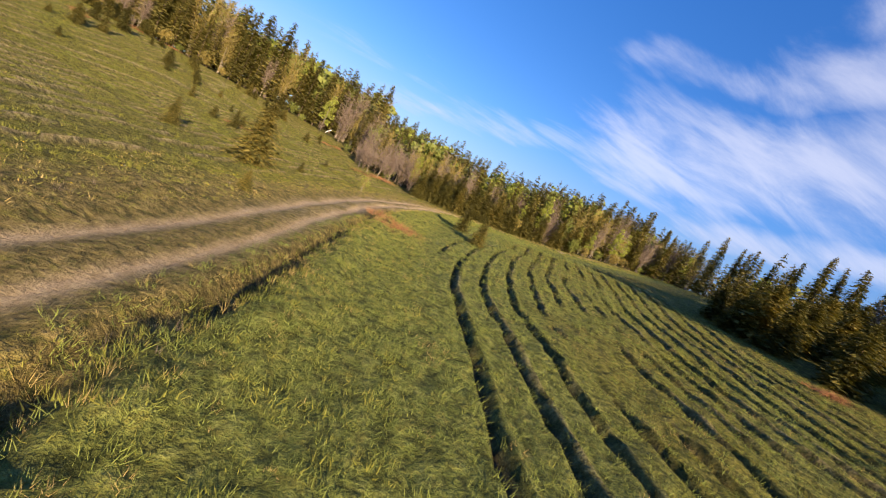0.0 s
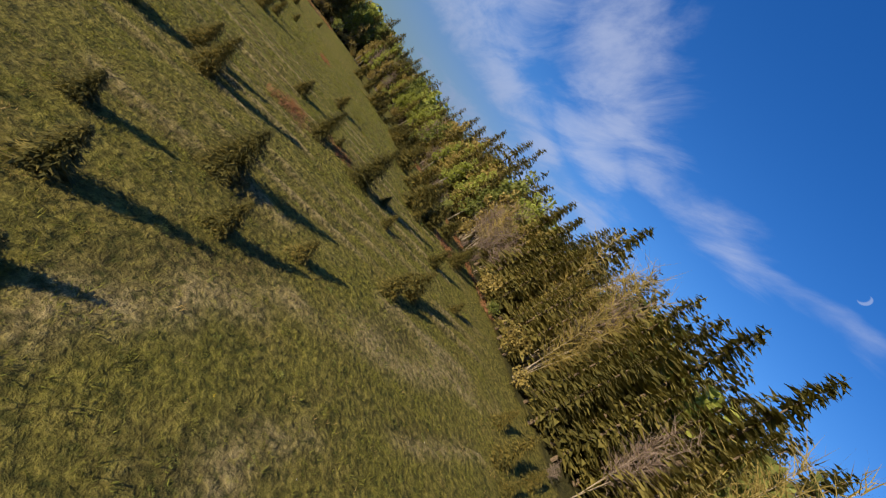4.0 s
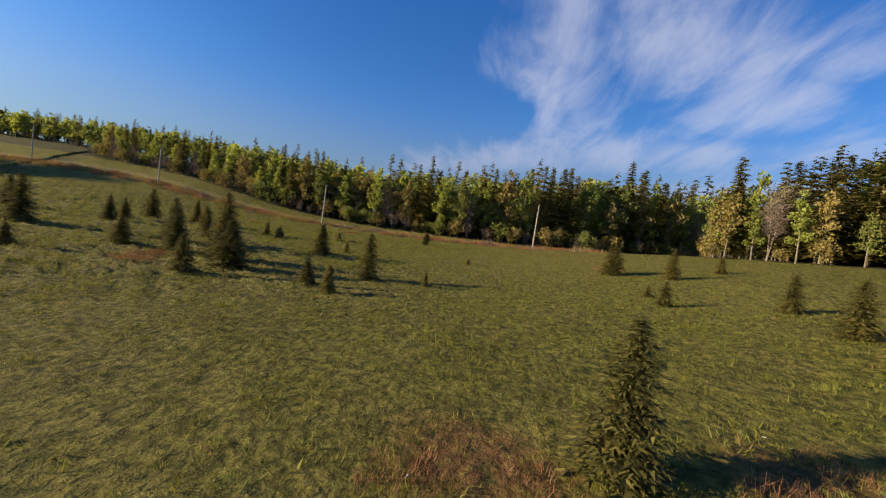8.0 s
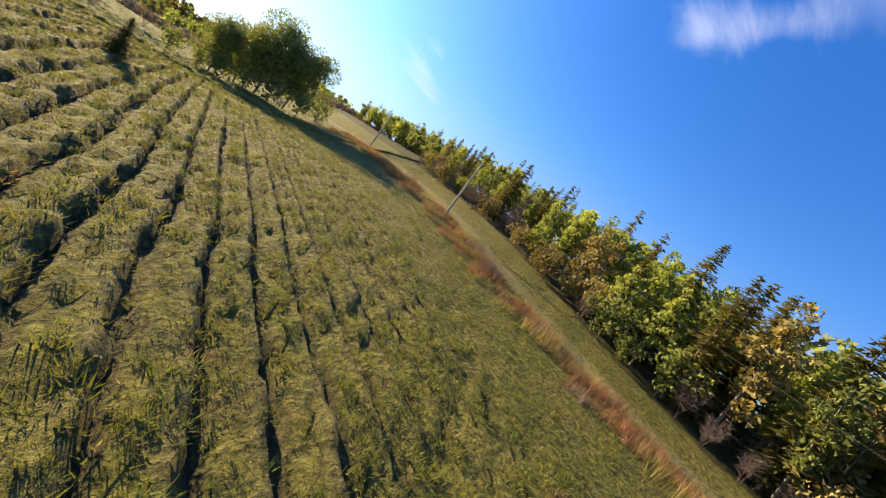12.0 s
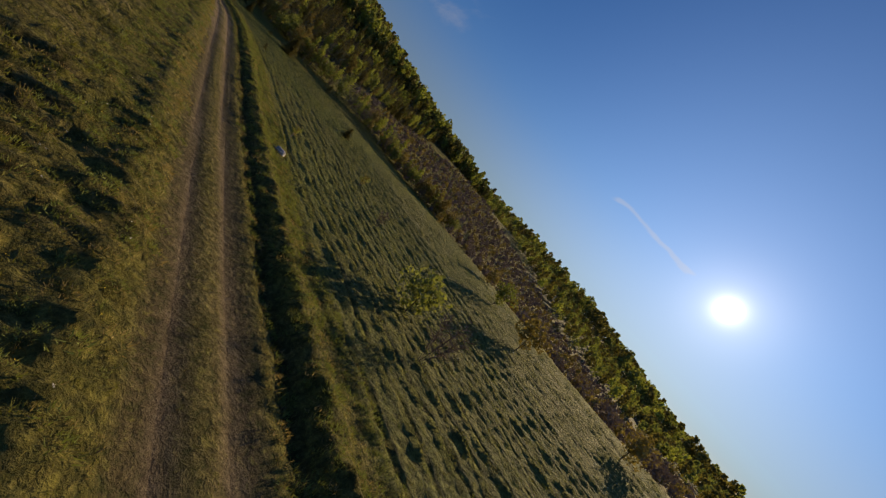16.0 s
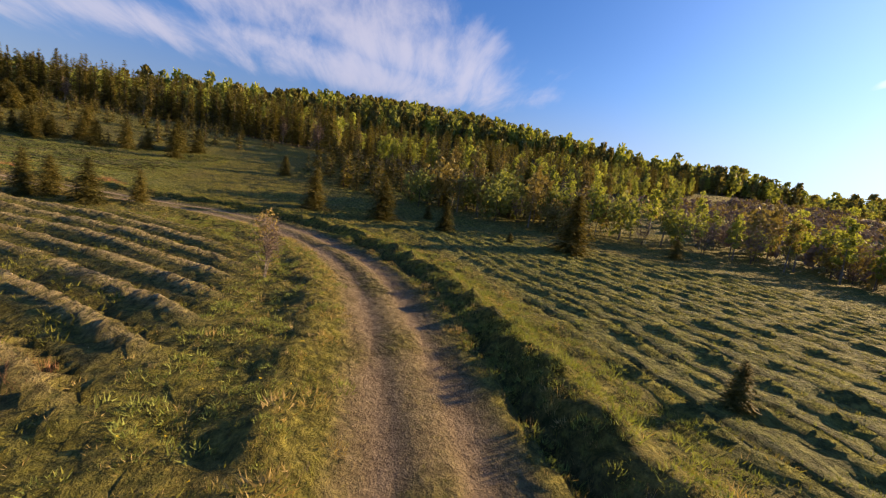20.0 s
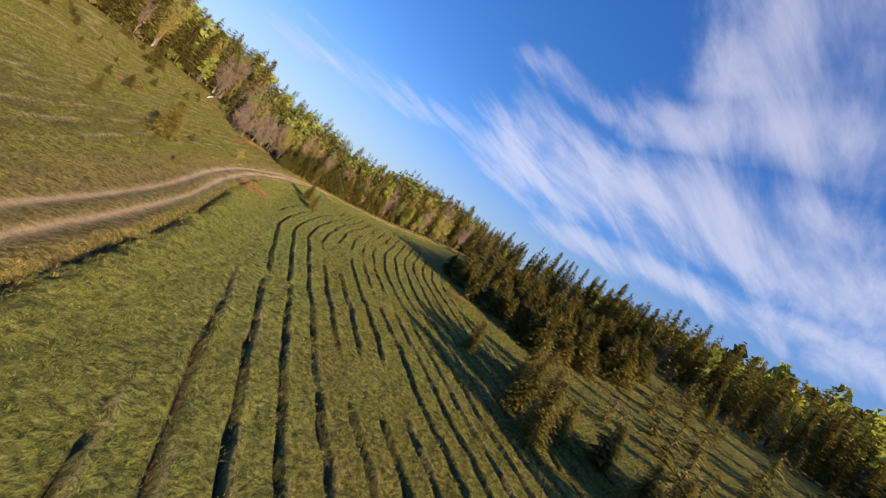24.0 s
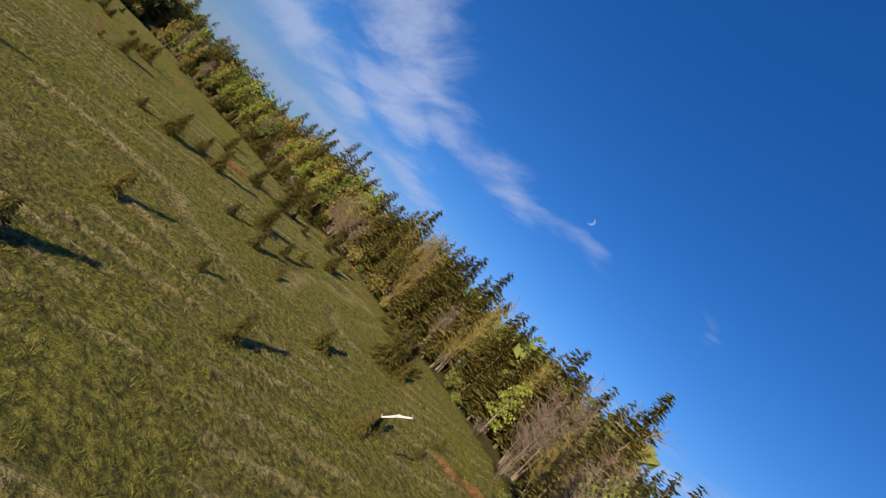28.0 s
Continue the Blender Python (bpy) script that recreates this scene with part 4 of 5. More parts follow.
# ---- trees that stand alone on the meadow: x, y, height ----
MEADOW_TREES = [
    (-88, 52.8, 1.4), (-38.8, 74.6, 1.8), (-40.6, 77.7, 1.3), (-91.9, 55.3, 1.8), (-128.3, 11.3, 2.4), (-42.6, 73.1, 2.8),
    (-18.6, -53.8, 3.6), (-9.7, 51.6, 0.9), (-16.9, -50, 2.8), (7.3, 32.3, 2.3), (-56, 75.2, 3.1), (-51.8, 67.3, 2),
    (-115.8, 29.3, 1.6), (-19, -49.9, 3.3), (-58.1, 76.9, 0.9), (-24.2, 52.5, 1.5), (-120.3, 31.3, 3), (-120.1, 35.5, 0.9),
    (-114.1, 22.5, 2.2), (6.9, 38.6, 3), (-117.1, 23.1, 3.3), (-49.7, 68.7, 2.6), (-61.3, 72.1, 1.8), (-100.3, 58.4, 2),
    (-12.8, 36, 1), (-21.7, 64.6, 1.8), (-141.4, 10.6, 1.6), (-21.2, 51.3, 2.3), (-101.8, 42.8, 2.6), (-108.7, 53.3, 2.8), (-113.3, 54.8, 2.4), (-118.5, 55.8, 2.2), (-135.2, 51.1, 2.9), (-141.8, 8.4, 1.9),
    (-54.8, 79.6, 4.4), (-102.1, 62.1, 1.5), (-119.6, 50, 1.4), (-17.9, 71.9, 1.7), (-55.9, 82.6, 1.1), (-122.9, 50.2, 0.9),
    (-148, 15.9, 1.5), (-138.1, 2.3, 2.6), (-130.5, -3.2, 2.7), (-7.2, 19.5, 1), (-11.2, 31, 4.6), (-30.9, 59.8, 1.6),
    (-149, 12.9, 2.2), (-59, -100.9, 2.4), (-113.2, 11.1, 1.4), (-42.9, -84.9, 1.2), (-16.9, -87.3, 0.9), (-14.3, -81.5, 2.8),
    (-18.8, -35.6, 1.5), (-118.6, 12.8, 2.5), (-25.1, 72.7, 1.8), (-68, 59.4, 2.7), (-109.4, 57.5, 2.3), (-65.3, 57.2, 0.9),
    (-142.8, -2.1, 1.9), (-135, -6.5, 2.4), (-131, 22.1, 3.1), (-123.8, 12.1, 3.8), (-59, 93.1, 2.3), (-21.7, -30.1, 0.9),
    (-32.9, 71.7, 1.2), (-43.9, -54.5, 1.7), (-15.1, -27.9, 1.8), (-27.5, 64.3, 0.9), (-137.9, 36.4, 0.9),
    (-135.4, 22.9, 1.2), (-140.4, -8.4, 4.4), (-42, 52.6, 1.1), (-36.4, 70.5, 1.8), (-132.6, 55.3, 2.8), (-28.6, -27.6, 0.9),
    (-69.8, 75.1, 1.9), (-136.1, 50.8, 3.1), (-160.4, 26.2, 2), (-18.4, 74, 1.3), (-40, 68.9, 1.5), (-36.5, -56.4, 0.9),
    (-27.9, 83.2, 5.1), (-120.5, 0.4, 4.3), (-16.9, 77.6, 0.9), (-20.5, -40, 2.2), (-114.6, 31.3, 1.5), (-22.2, 56, 1.4),
    (-138.8, 12, 1.4), (-136.6, 61.2, 1.6), (-119.9, -5.5, 2.7), (-19.4, 35.6, 2.4), (-9.5, 39, 1),
    (-50.8, 61.3, 1.2), (-49.7, 63.9, 2.9), (-171, 24.3, 1.4), (-19.3, -92.2, 4.9), (-40.1, 93.5, 1.6), (-119.2, 16.9, 3.1),
    (-104, 6.3, 2.1), (-29.1, 87.6, 3.7), (-133.9, 78.2, 3.3), (-26.4, -35.5, 2), (16.5, -58.5, 3.3),
    (-130.7, -39.9, 4.2), (-15.1, -106.1, 2), (-8, -80.4, 1.6), (62, 1.4, 3.1), (-18.1, 82.5, 1.3), (-142, -47.7, 3),
    (20.4, -39.7, 4.7), (-27.1, 12.9, 1.6), (-130.6, -17.5, 3.5),
    (-126.8, 14.6, 4.8), (-119.6, 20.6, 3.6), (-143.9, -4.6, 3.4), (-16.4, -56, 2.9), (-22.3, -47.1, 1.7), (-18.2, -39.3, 1.9), (-77.9, 62.6, 3), (-79.6, 61.6, 2.1), (-84, 62.8, 2.1),
    (21.2, -18.1, 5.2), (28.7, -20.8, 5.6), (27.9, -36.3, 6), (19.5, -8, 4.6), (-11.3, -75.4, 4.2), (-9, -68.2, 4.2),
]
for k, (x, y, h) in enumerate(MEADOW_TREES):
    kind = GROWN[k % 3] if h > 1.9 else YOUNG[k % 4]
    kind.plant(x, y, h / 3.0, rng.uniform(0, 6.28), rng.uniform(0.95, 1.1), "young spruces on the meadow")


def scatter(poly, count, lo, hi, group, label=""):
    a, b = poly.min(0), poly.max(0)
    done = []
    while len(done) < count:
        x, y = rng.uniform(a[0], b[0]), rng.uniform(a[1], b[1])
        if inside(poly, np.array([x]), np.array([y]))[0] and all((x - p) ** 2 + (y - q) ** 2 > 2.2 for p, q in done):
            done.append((x, y))
            (GROWN if lo > 3.2 else YOUNG)[len(done) % 3].plant(x, y, rng.uniform(lo, hi) / 3.0, rng.uniform(0, 6.28), rng.uniform(0.95, 1.15), group, label)


scatter(np.array([(29, 17), (30, 33), (44, 37), (60, 27), (62, 11), (42, 4), (33, 5)], float), 80, 2.8, 5.4, "young spruces below the dark wood", "young spruce in a dense thicket beside the ploughed strip")
rows = []
for poly, gap, lo, hi in ((np.array([(30, 8), (60, 24), (78, 20), (76, -25), (52, -50), (20, -32), (23, -8)], float), 6.0, 0.7, 1.5),
                          (np.array([(14, -64), (24, -60), (54, -58), (40, -74), (16, -94), (4, -108), (-3, -98), (2, -80)], float), 3.4, 0.9, 1.8),
                          (np.array([(54, 20), (72, 40), (70, 60), (50, 62), (48, 34)], float), 4.0, 1.0, 2.0)):
    for x, y in fill(poly, gap, lambda x, y: x > -99):
        rows.append((int(rng.integers(2)), x, y, rng.uniform(lo, hi), rng.uniform(0, 6.28), rng.uniform(0.95, 1.15)))
mass("spruce_plantation", SMALL, rows, "planted small dark spruces on the slope under the hill", "trees")


scatter(np.array([(21, 4), (29, 4), (27, -22), (34, -36), (30, -42), (21, -28)], float), 18, 3.21, 4.6, "spruces along the ploughed strip", "bushy young spruce at the edge of the ploughed strip")
scatter(np.array([(-60, 86), (-84, 84), (-104, 80), (-130, 74), (-124, 86), (-92, 93), (-60, 96)], float), 30, 1.6, 4.6, "young spruces on the meadow")
scatter(np.array([(-30, 74), (-56, 84), (-52, 95), (-30, 96), (-18, 86)], float), 12, 1.2, 2.8, "young spruces on the meadow")

# ---- the power line ----
def power_pole(x, y, height, lean=0.0):
    root = tagged(new("power_pole"), "weathered grey wooden power pole with insulators beside the gravel road", "utility pole", "poles of the power line")
    v, f = cone(rng, (0, 0, -0.5), (0, 0, height), 0.17, 0.12, 10)
    part("shaft", mesh_from("pole_shaft", v, f, [POLE], None, True), root)
    for k, zz in enumerate((height - 0.05, height - 1.5)):
        v, f = cone(rng, (0.14, 0, zz), (0.14, 0, zz + 0.22), 0.05, 0.035, 8)
        part("insulator", mesh_from("pole_insulator", v, f, [BIRCH], None, True), root, "pale ceramic insulator")
    root.matrix_basis = pose(x, y, height_at(x, y), lean, lean * 0.5, 90)
    return root


POLES = [(-181, -94, 9.0), (-177, -47.5, 8.6), (-172.6, 0, 8.6), (-177.6, 45.6, 9.4), (-184, 88, 9.6)]
for x, y, h in POLES:
    power_pole(x, y, h)


def wire(a, b, drop):
    root = tagged(new("power_wire"), "thin sagging power-line wire between poles", "wire", "wires of the power line")
    pts = []
    for k in range(13):
        t = k / 12
        p = np.array(a) * (1 - t) + np.array(b) * t
        p[2] -= drop * 4 * t * (1 - t)
        pts.append(p)
    v = np.array([p + r for p in pts for r in ((0.011, 0, 0), (0, 0, 0.011), (-0.011, 0, 0), (0, 0, -0.011))])
    f = np.array([q for k in range(12) for i in range(4) for q in ((4 * k + i, 4 * k + (i + 1) % 4, 4 * k + 4 + i), (4 * k + (i + 1) % 4, 4 * k + 4 + (i + 1) % 4, 4 * k + 4 + i))])
    part("strand", mesh_from("wire_strand", v, f, [BARK]), root)


for (ax, ay, ah), (bx, by, bh) in zip(POLES[:-1], POLES[1:]):
    for low in (0.1, -1.4):
        wire((ax, ay, height_at(ax, ay) + ah + low), (bx, by, height_at(bx, by) + bh + low), 0.7)


# ---- single plants of their own look ----
t, c = bare_tree(rng, 3.0, 0.9, 4, 60)
v1 = leaf_cloud(rng, np.array([(0, 0, 2.2), (0.2, 0.1, 1.7), (-0.2, 0, 2.6)]), np.array([0.5, 0.5, 0.4]), 300, 0.1)
Kind("birch_sapling", [("stem", s, BIRCH) for s in t] + [("twig_crown", c, TWIG), ("leaf_crown", v1, STRAW)], "pale birch sapling with first straw-coloured leaves beside the track", "tree").plant(-34.3, -71.1, 1.0, 0.4)
BROAD = []
for k in range(3):
    t, c = broadleaf(rng, 16, 5.2, 14000, 0.33, False, 22)
    BROAD.append(Kind("broad_tree", [("trunk", t, BARK), ("crown", c, ASPEN_DARK)], "broad dense leafy tree in a clump beside the track", "tree"))
for k, (dx, dy, s) in enumerate([(0, 0, 1.28), (9, 3, 0.85), (-6, 3, 1.05), (4, -6, 1.0)]):
    BROAD[k % 3].plant(-157 + dx, -107 + dy, s, k * 1.3, 1.0, "broad trees over the road")
for x, y, s in [(-149, -99, 1.6), (-154, -98, 1.4), (-159, -99, 1.8), (-165, -98, 1.6), (-170, -103, 1.7), (-146, -106, 1.4), (-152, -111, 1.6)]:
    SHRUB[2].plant(x, y, s, rng.uniform(0, 6.28), 1.0, "bushes under the broad trees", "dark leafy bush under the broad trees")
WILLOW = []
for k in range(2):
    t, c = bare_tree(rng, 2.2, 0.9, 5, 40)
    v1 = leaf_cloud(rng, np.array([(0, 0, 1.3), (0.35, 0.1, 1.1), (-0.3, 0.2, 1.6)]), np.array([0.55, 0.45, 0.4]), 260, 0.1)
    WILLOW.append(Kind("willow_sapling", [("stem", s, BIRCH) for s in t] + [("twig_crown", c, OLIVE), ("leaf_crown", v1, ASPEN)], "slender pale-green willow sapling on the meadow", "shrub"))
for k, (x, y, s) in enumerate([(-3.8, 41.0, 0.85), (-85.6, -95.9, 0.9), (-89.9, -84.9, 0.7), (-91.3, 47.6, 0.6), (-134.4, -66.3, 0.6)]):
    WILLOW[k % 2].plant(x, y, s, k * 1.1, 1.0, "willow saplings")
# bare clumps and spruces where the track bends under the wood
for x, y, s in [(-6.2, 70.2, 0.5), (-4.2, 69.4, 0.5), (-2.2, 70.4, 0.6), (0.2, 71.5, 0.72), (-3.4, 73.2, 0.75), (-8.2, 73.5, 0.6), (1.8, 69.2, 0.6), (-1, 74.2, 0.8)]:
    BARE[1 if x < 1 else 0].plant(x, y, s, rng.uniform(0, 6.28), 0.85, "bare clumps by the bend", "grey-mauve leafless birch clump beside the red brush")
for x, y, h in [(2.9, 61.9, 3.8), (4.9, 62.6, 4.6), (7.2, 62.6, 5.0), (6.4, 65.2, 5.6), (9.6, 62.2, 4.4), (11.8, 63.2, 5.4), (14, 63, 4.8), (16.5, 64, 5.6), (4.2, 65.6, 5.4), (9.4, 65.6, 6.0), (19.5, 64.2, 5.0), (22.5, 65.4, 5.6), (26, 66, 5.2), (30, 67, 5.8), (34, 69, 5.4)]:
    GROWN[int(rng.integers(3))].plant(x, y, h / 3.0, rng.uniform(0, 6.28), 1.05, "dense spruces by the bend", "dense dark young spruce where the track bends")
for x, y, s in [(-141.5, -93, 1.3), (-146, -97, 1.1), (-132, -90, 0.9), (-110.5, -92, 1.1), (-116, -90, 1.2), (-96, -95, 0.7), (-104, -118, 1.5), (-126, -88, 1.0), (-92, -124, 1.3), (-118, -128, 1.4), (-135, -118, 1.5), (-150, -122, 1.4), (-80, -134, 1.2), (-64, -140, 1.1), (-52, -136, 0.9), (-160, -92, 1.0), (-167, -88, 1.2)]:
    SHRUB[int(rng.integers(3))].plant(x, y, s, rng.uniform(0, 6.28), 1.0, "shrubs on the southern field")

for x, y, s in [(-7, 70.6, 1.2), (-5, 71.8, 1.4), (-2.8, 70.2, 1.1), (-0.4, 71, 1.5), (1.4, 69, 1.1), (-9, 74.2, 1.3), (-4, 74.4, 1.6)]:
    SHRUB[1].plant(x, y, s, rng.uniform(0, 6.28), 1.1, "bare shrubs behind the red brush", "grey-mauve leafless shrub behind the red brush")

# ---- rust-coloured brush ----
THICKET = []
for k in range(3):
    THICKET.append(Kind("rust_brush", [("stalk_clump", brush(rng, 1.0, 0.5, 420, 0.006), RUST)], "", ""))
rows = []
for cx, cy, rx, ry, turn in RUST_SPOTS:
    for _ in range(int(2 + rx * ry * 0.8)):
        a, q = rng.uniform(0, 6.28), math.sqrt(rng.uniform(0, 1))
        u, v = rx * q * math.cos(a), ry * q * math.sin(a)
        rows.append((int(rng.integers(3)), cx + u * math.cos(turn) - v * math.sin(turn), cy + u * math.sin(turn) + v * math.cos(turn), rng.uniform(0.7, 1.3), rng.uniform(0, 6.28), rng.uniform(0.6, 1.2)))
mass("rust_brush", THICKET, rows, "rust-red dead brush in patches on the meadow", "brush")
# low rust and olive brush between the pole road and the meadow
rows = []
for x, y in along(POLE_ROAD[::-1], 1.0, 2.8, 1.2) + along(POLE_ROAD[::-1], 1.2, 5.0, 1.6):
    if -100 < y < 60:
        rows.append((int(rng.integers(6)), x, y, rng.uniform(1.0, 1.9), rng.uniform(0, 6.28), rng.uniform(0.9, 1.6)))
OLIVE_THICKET = [Kind("olive_brush", [("stalk_clump", brush(rng, 1.0, 0.7, 170, 0.012), m)], "", "") for m in (OLIVE, TWIG, STRAW)]
mass("roadside_brush", THICKET + OLIVE_THICKET, rows, "rusty and straw-coloured brush along the gravel road", "brush")
# brown scrub on the slope beyond the southern field
rows = []
for x, y in fill(np.array([(-16, -128), (17, -120), (38, -140), (66, -174), (80, -186), (98, -218), (120, -300), (40, -308), (-40, -280), (-120, -252), (-200, -246), (-230, -200), (-160, -156), (-60, -156), (-40, -150)], float), 4.1, lambda x, y: x > -400):
    rows.append((int(rng.integers(3)), x, y, rng.uniform(0.35, 1.0), rng.uniform(0, 6.28), 1.0))
SCRUB = []
for m in (OLIVE, TWIG, TWIG):
    t, c = broadleaf(rng, 3.0, 1.8, 64, 0.8, False, 3)
    SCRUB.append(Kind("scrub", [("stem_clump", t, BARK), ("crown", c, m)], "", ""))
mass("scrub", SCRUB, rows, "brown leafless scrub on the far slope", "scrub")


# ---- grass ----
def tussock(count, reach, h, length, width, up=0.7):
    """A dome of short leaves bristling outwards."""
    az, q = rng.uniform(0, 2 * math.pi, count), np.sqrt(rng.uniform(0, 1, count))
    foot = np.stack([np.cos(az) * reach * q, np.sin(az) * reach * q, h * (1 - q**2) - 0.05], 1)
    way = np.stack([np.cos(az) * 0.75 * q, np.sin(az) * 0.75 * q, np.full(count, up)], 1) + rng.normal(0, 0.36, (count, 3))
    way /= np.linalg.norm(way, axis=1)[:, None]
    side = np.cross(way, rng.normal(size=(count, 3)))
    side *= (width * rng.uniform(0.6, 1.3, count) / np.linalg.norm(side, axis=1))[:, None]
    tip = foot + way * (length * rng.uniform(0.6, 1.3, count))[:, None]
    v = np.stack([foot - side, foot + side, tip], 1).reshape(-1, 3)
    return v, np.arange(len(v)).reshape(-1, 3)


HERB = [tussock(11, 0.18, 0.06, 0.11, 0.009) for _ in range(10)]
TALLGRASS = [tussock(13, 0.2, 0.05, 0.2, 0.0055, 1.0) for _ in range(6)]
CLUMP = [tussock(44, 0.26, 0.17, 0.13, 0.011, 0.8) for _ in range(6)]
YELLOW = leaf_material("yellow_petals", (0.45, 0.3, 0.02), (0.65, 0.48, 0.04), (0.8, 0.62, 0.08), 0.2)
PALE = leaf_material("seed_heads", (0.5, 0.48, 0.42), (0.65, 0.63, 0.58), (0.8, 0.78, 0.74), 0.3)
FLOWER = [(v * (1, 1, 0.4) + (0, 0, 0.2), f) for v, f in (tussock(6, 0.02, 0.01, 0.035, 0.016, 0.2) for _ in range(3))]
WEED = [tussock(12, 0.14, 0.1, 0.5, 0.007, 2.0) for _ in range(4)]


def sward(name, points, sizes, mats, shares, label, shapes=HERB):
    """Clumps at the given spots, joined; shares are each spot's chance of the second material."""
    pts = np.asarray(points)
    z = ground(pts[:, 0], pts[:, 1])
    which = rng.integers(0, len(shapes), len(pts))
    vs, fs, ms, n = [], [], [], 0
    az = rng.uniform(0, 2 * math.pi, len(pts))
    for k, (tv, tf) in enumerate(shapes):
        sel = np.where(which == k)[0]
        c, s, q = np.cos(az[sel])[:, None], np.sin(az[sel])[:, None], sizes[sel][:, None]
        x = (tv[None, :, 0] * c - tv[None, :, 1] * s) * q + pts[sel, 0][:, None]
        y = (tv[None, :, 0] * s + tv[None, :, 1] * c) * q + pts[sel, 1][:, None]
        vs.append(np.stack([x, y, tv[None, :, 2] * q + z[sel][:, None]], -1).reshape(-1, 3))
        fs.append((tf[None] + (n + np.arange(len(sel)) * len(tv))[:, None, None]).reshape(-1, 3))
        n += len(sel) * len(tv)
        ms.append(np.repeat((rng.uniform(0, 1, len(sel)) < shares[sel]).astype(int), len(tf)))
    v = np.vstack(vs)
    ob = new(name, mesh_from(name, v, np.vstack(fs), mats, np.concatenate(ms), True))
    tagged(ob, label, "grass", kind="stuff")


def strew(poly, per_m2):
    lo, hi = poly.min(0), poly.max(0)
    n = int((hi[0] - lo[0]) * (hi[1] - lo[1]) * per_m2)
    p = rng.uniform(lo, hi, (n, 2))
    p = p[inside(poly, p[:, 0], p[:, 1])]
    _, m = ground(p[:, 0], p[:, 1], True)
    open_soil = np.maximum(m["soil"], m["track"])
    return p[rng.uniform(0, 1, len(p)) > open_soil * 1.3 + 0.5 * m["stubble"]]


def by_road(near, far, per_m, side=0):
    """Spots beside the track, from near to far metres off its middle."""
    line = ROAD[(ROAD[:, 0] > -170) & (ROAD[:, 0] < 60)]
    out = []
    for (ax, ay), (bx, by) in zip(line[:-1], line[1:]):
        ln = math.hypot(bx - ax, by - ay)
        k = rng.poisson(ln * per_m)
        t, s = rng.uniform(0, 1, k), rng.uniform(near, far, k) * (side if side else rng.choice((-1, 1), k))
        out.append(np.stack([ax + (bx - ax) * t + (by - ay) / ln * s, ay + (by - ay) * t - (bx - ax) / ln * s], 1))
    return np.vstack(out)


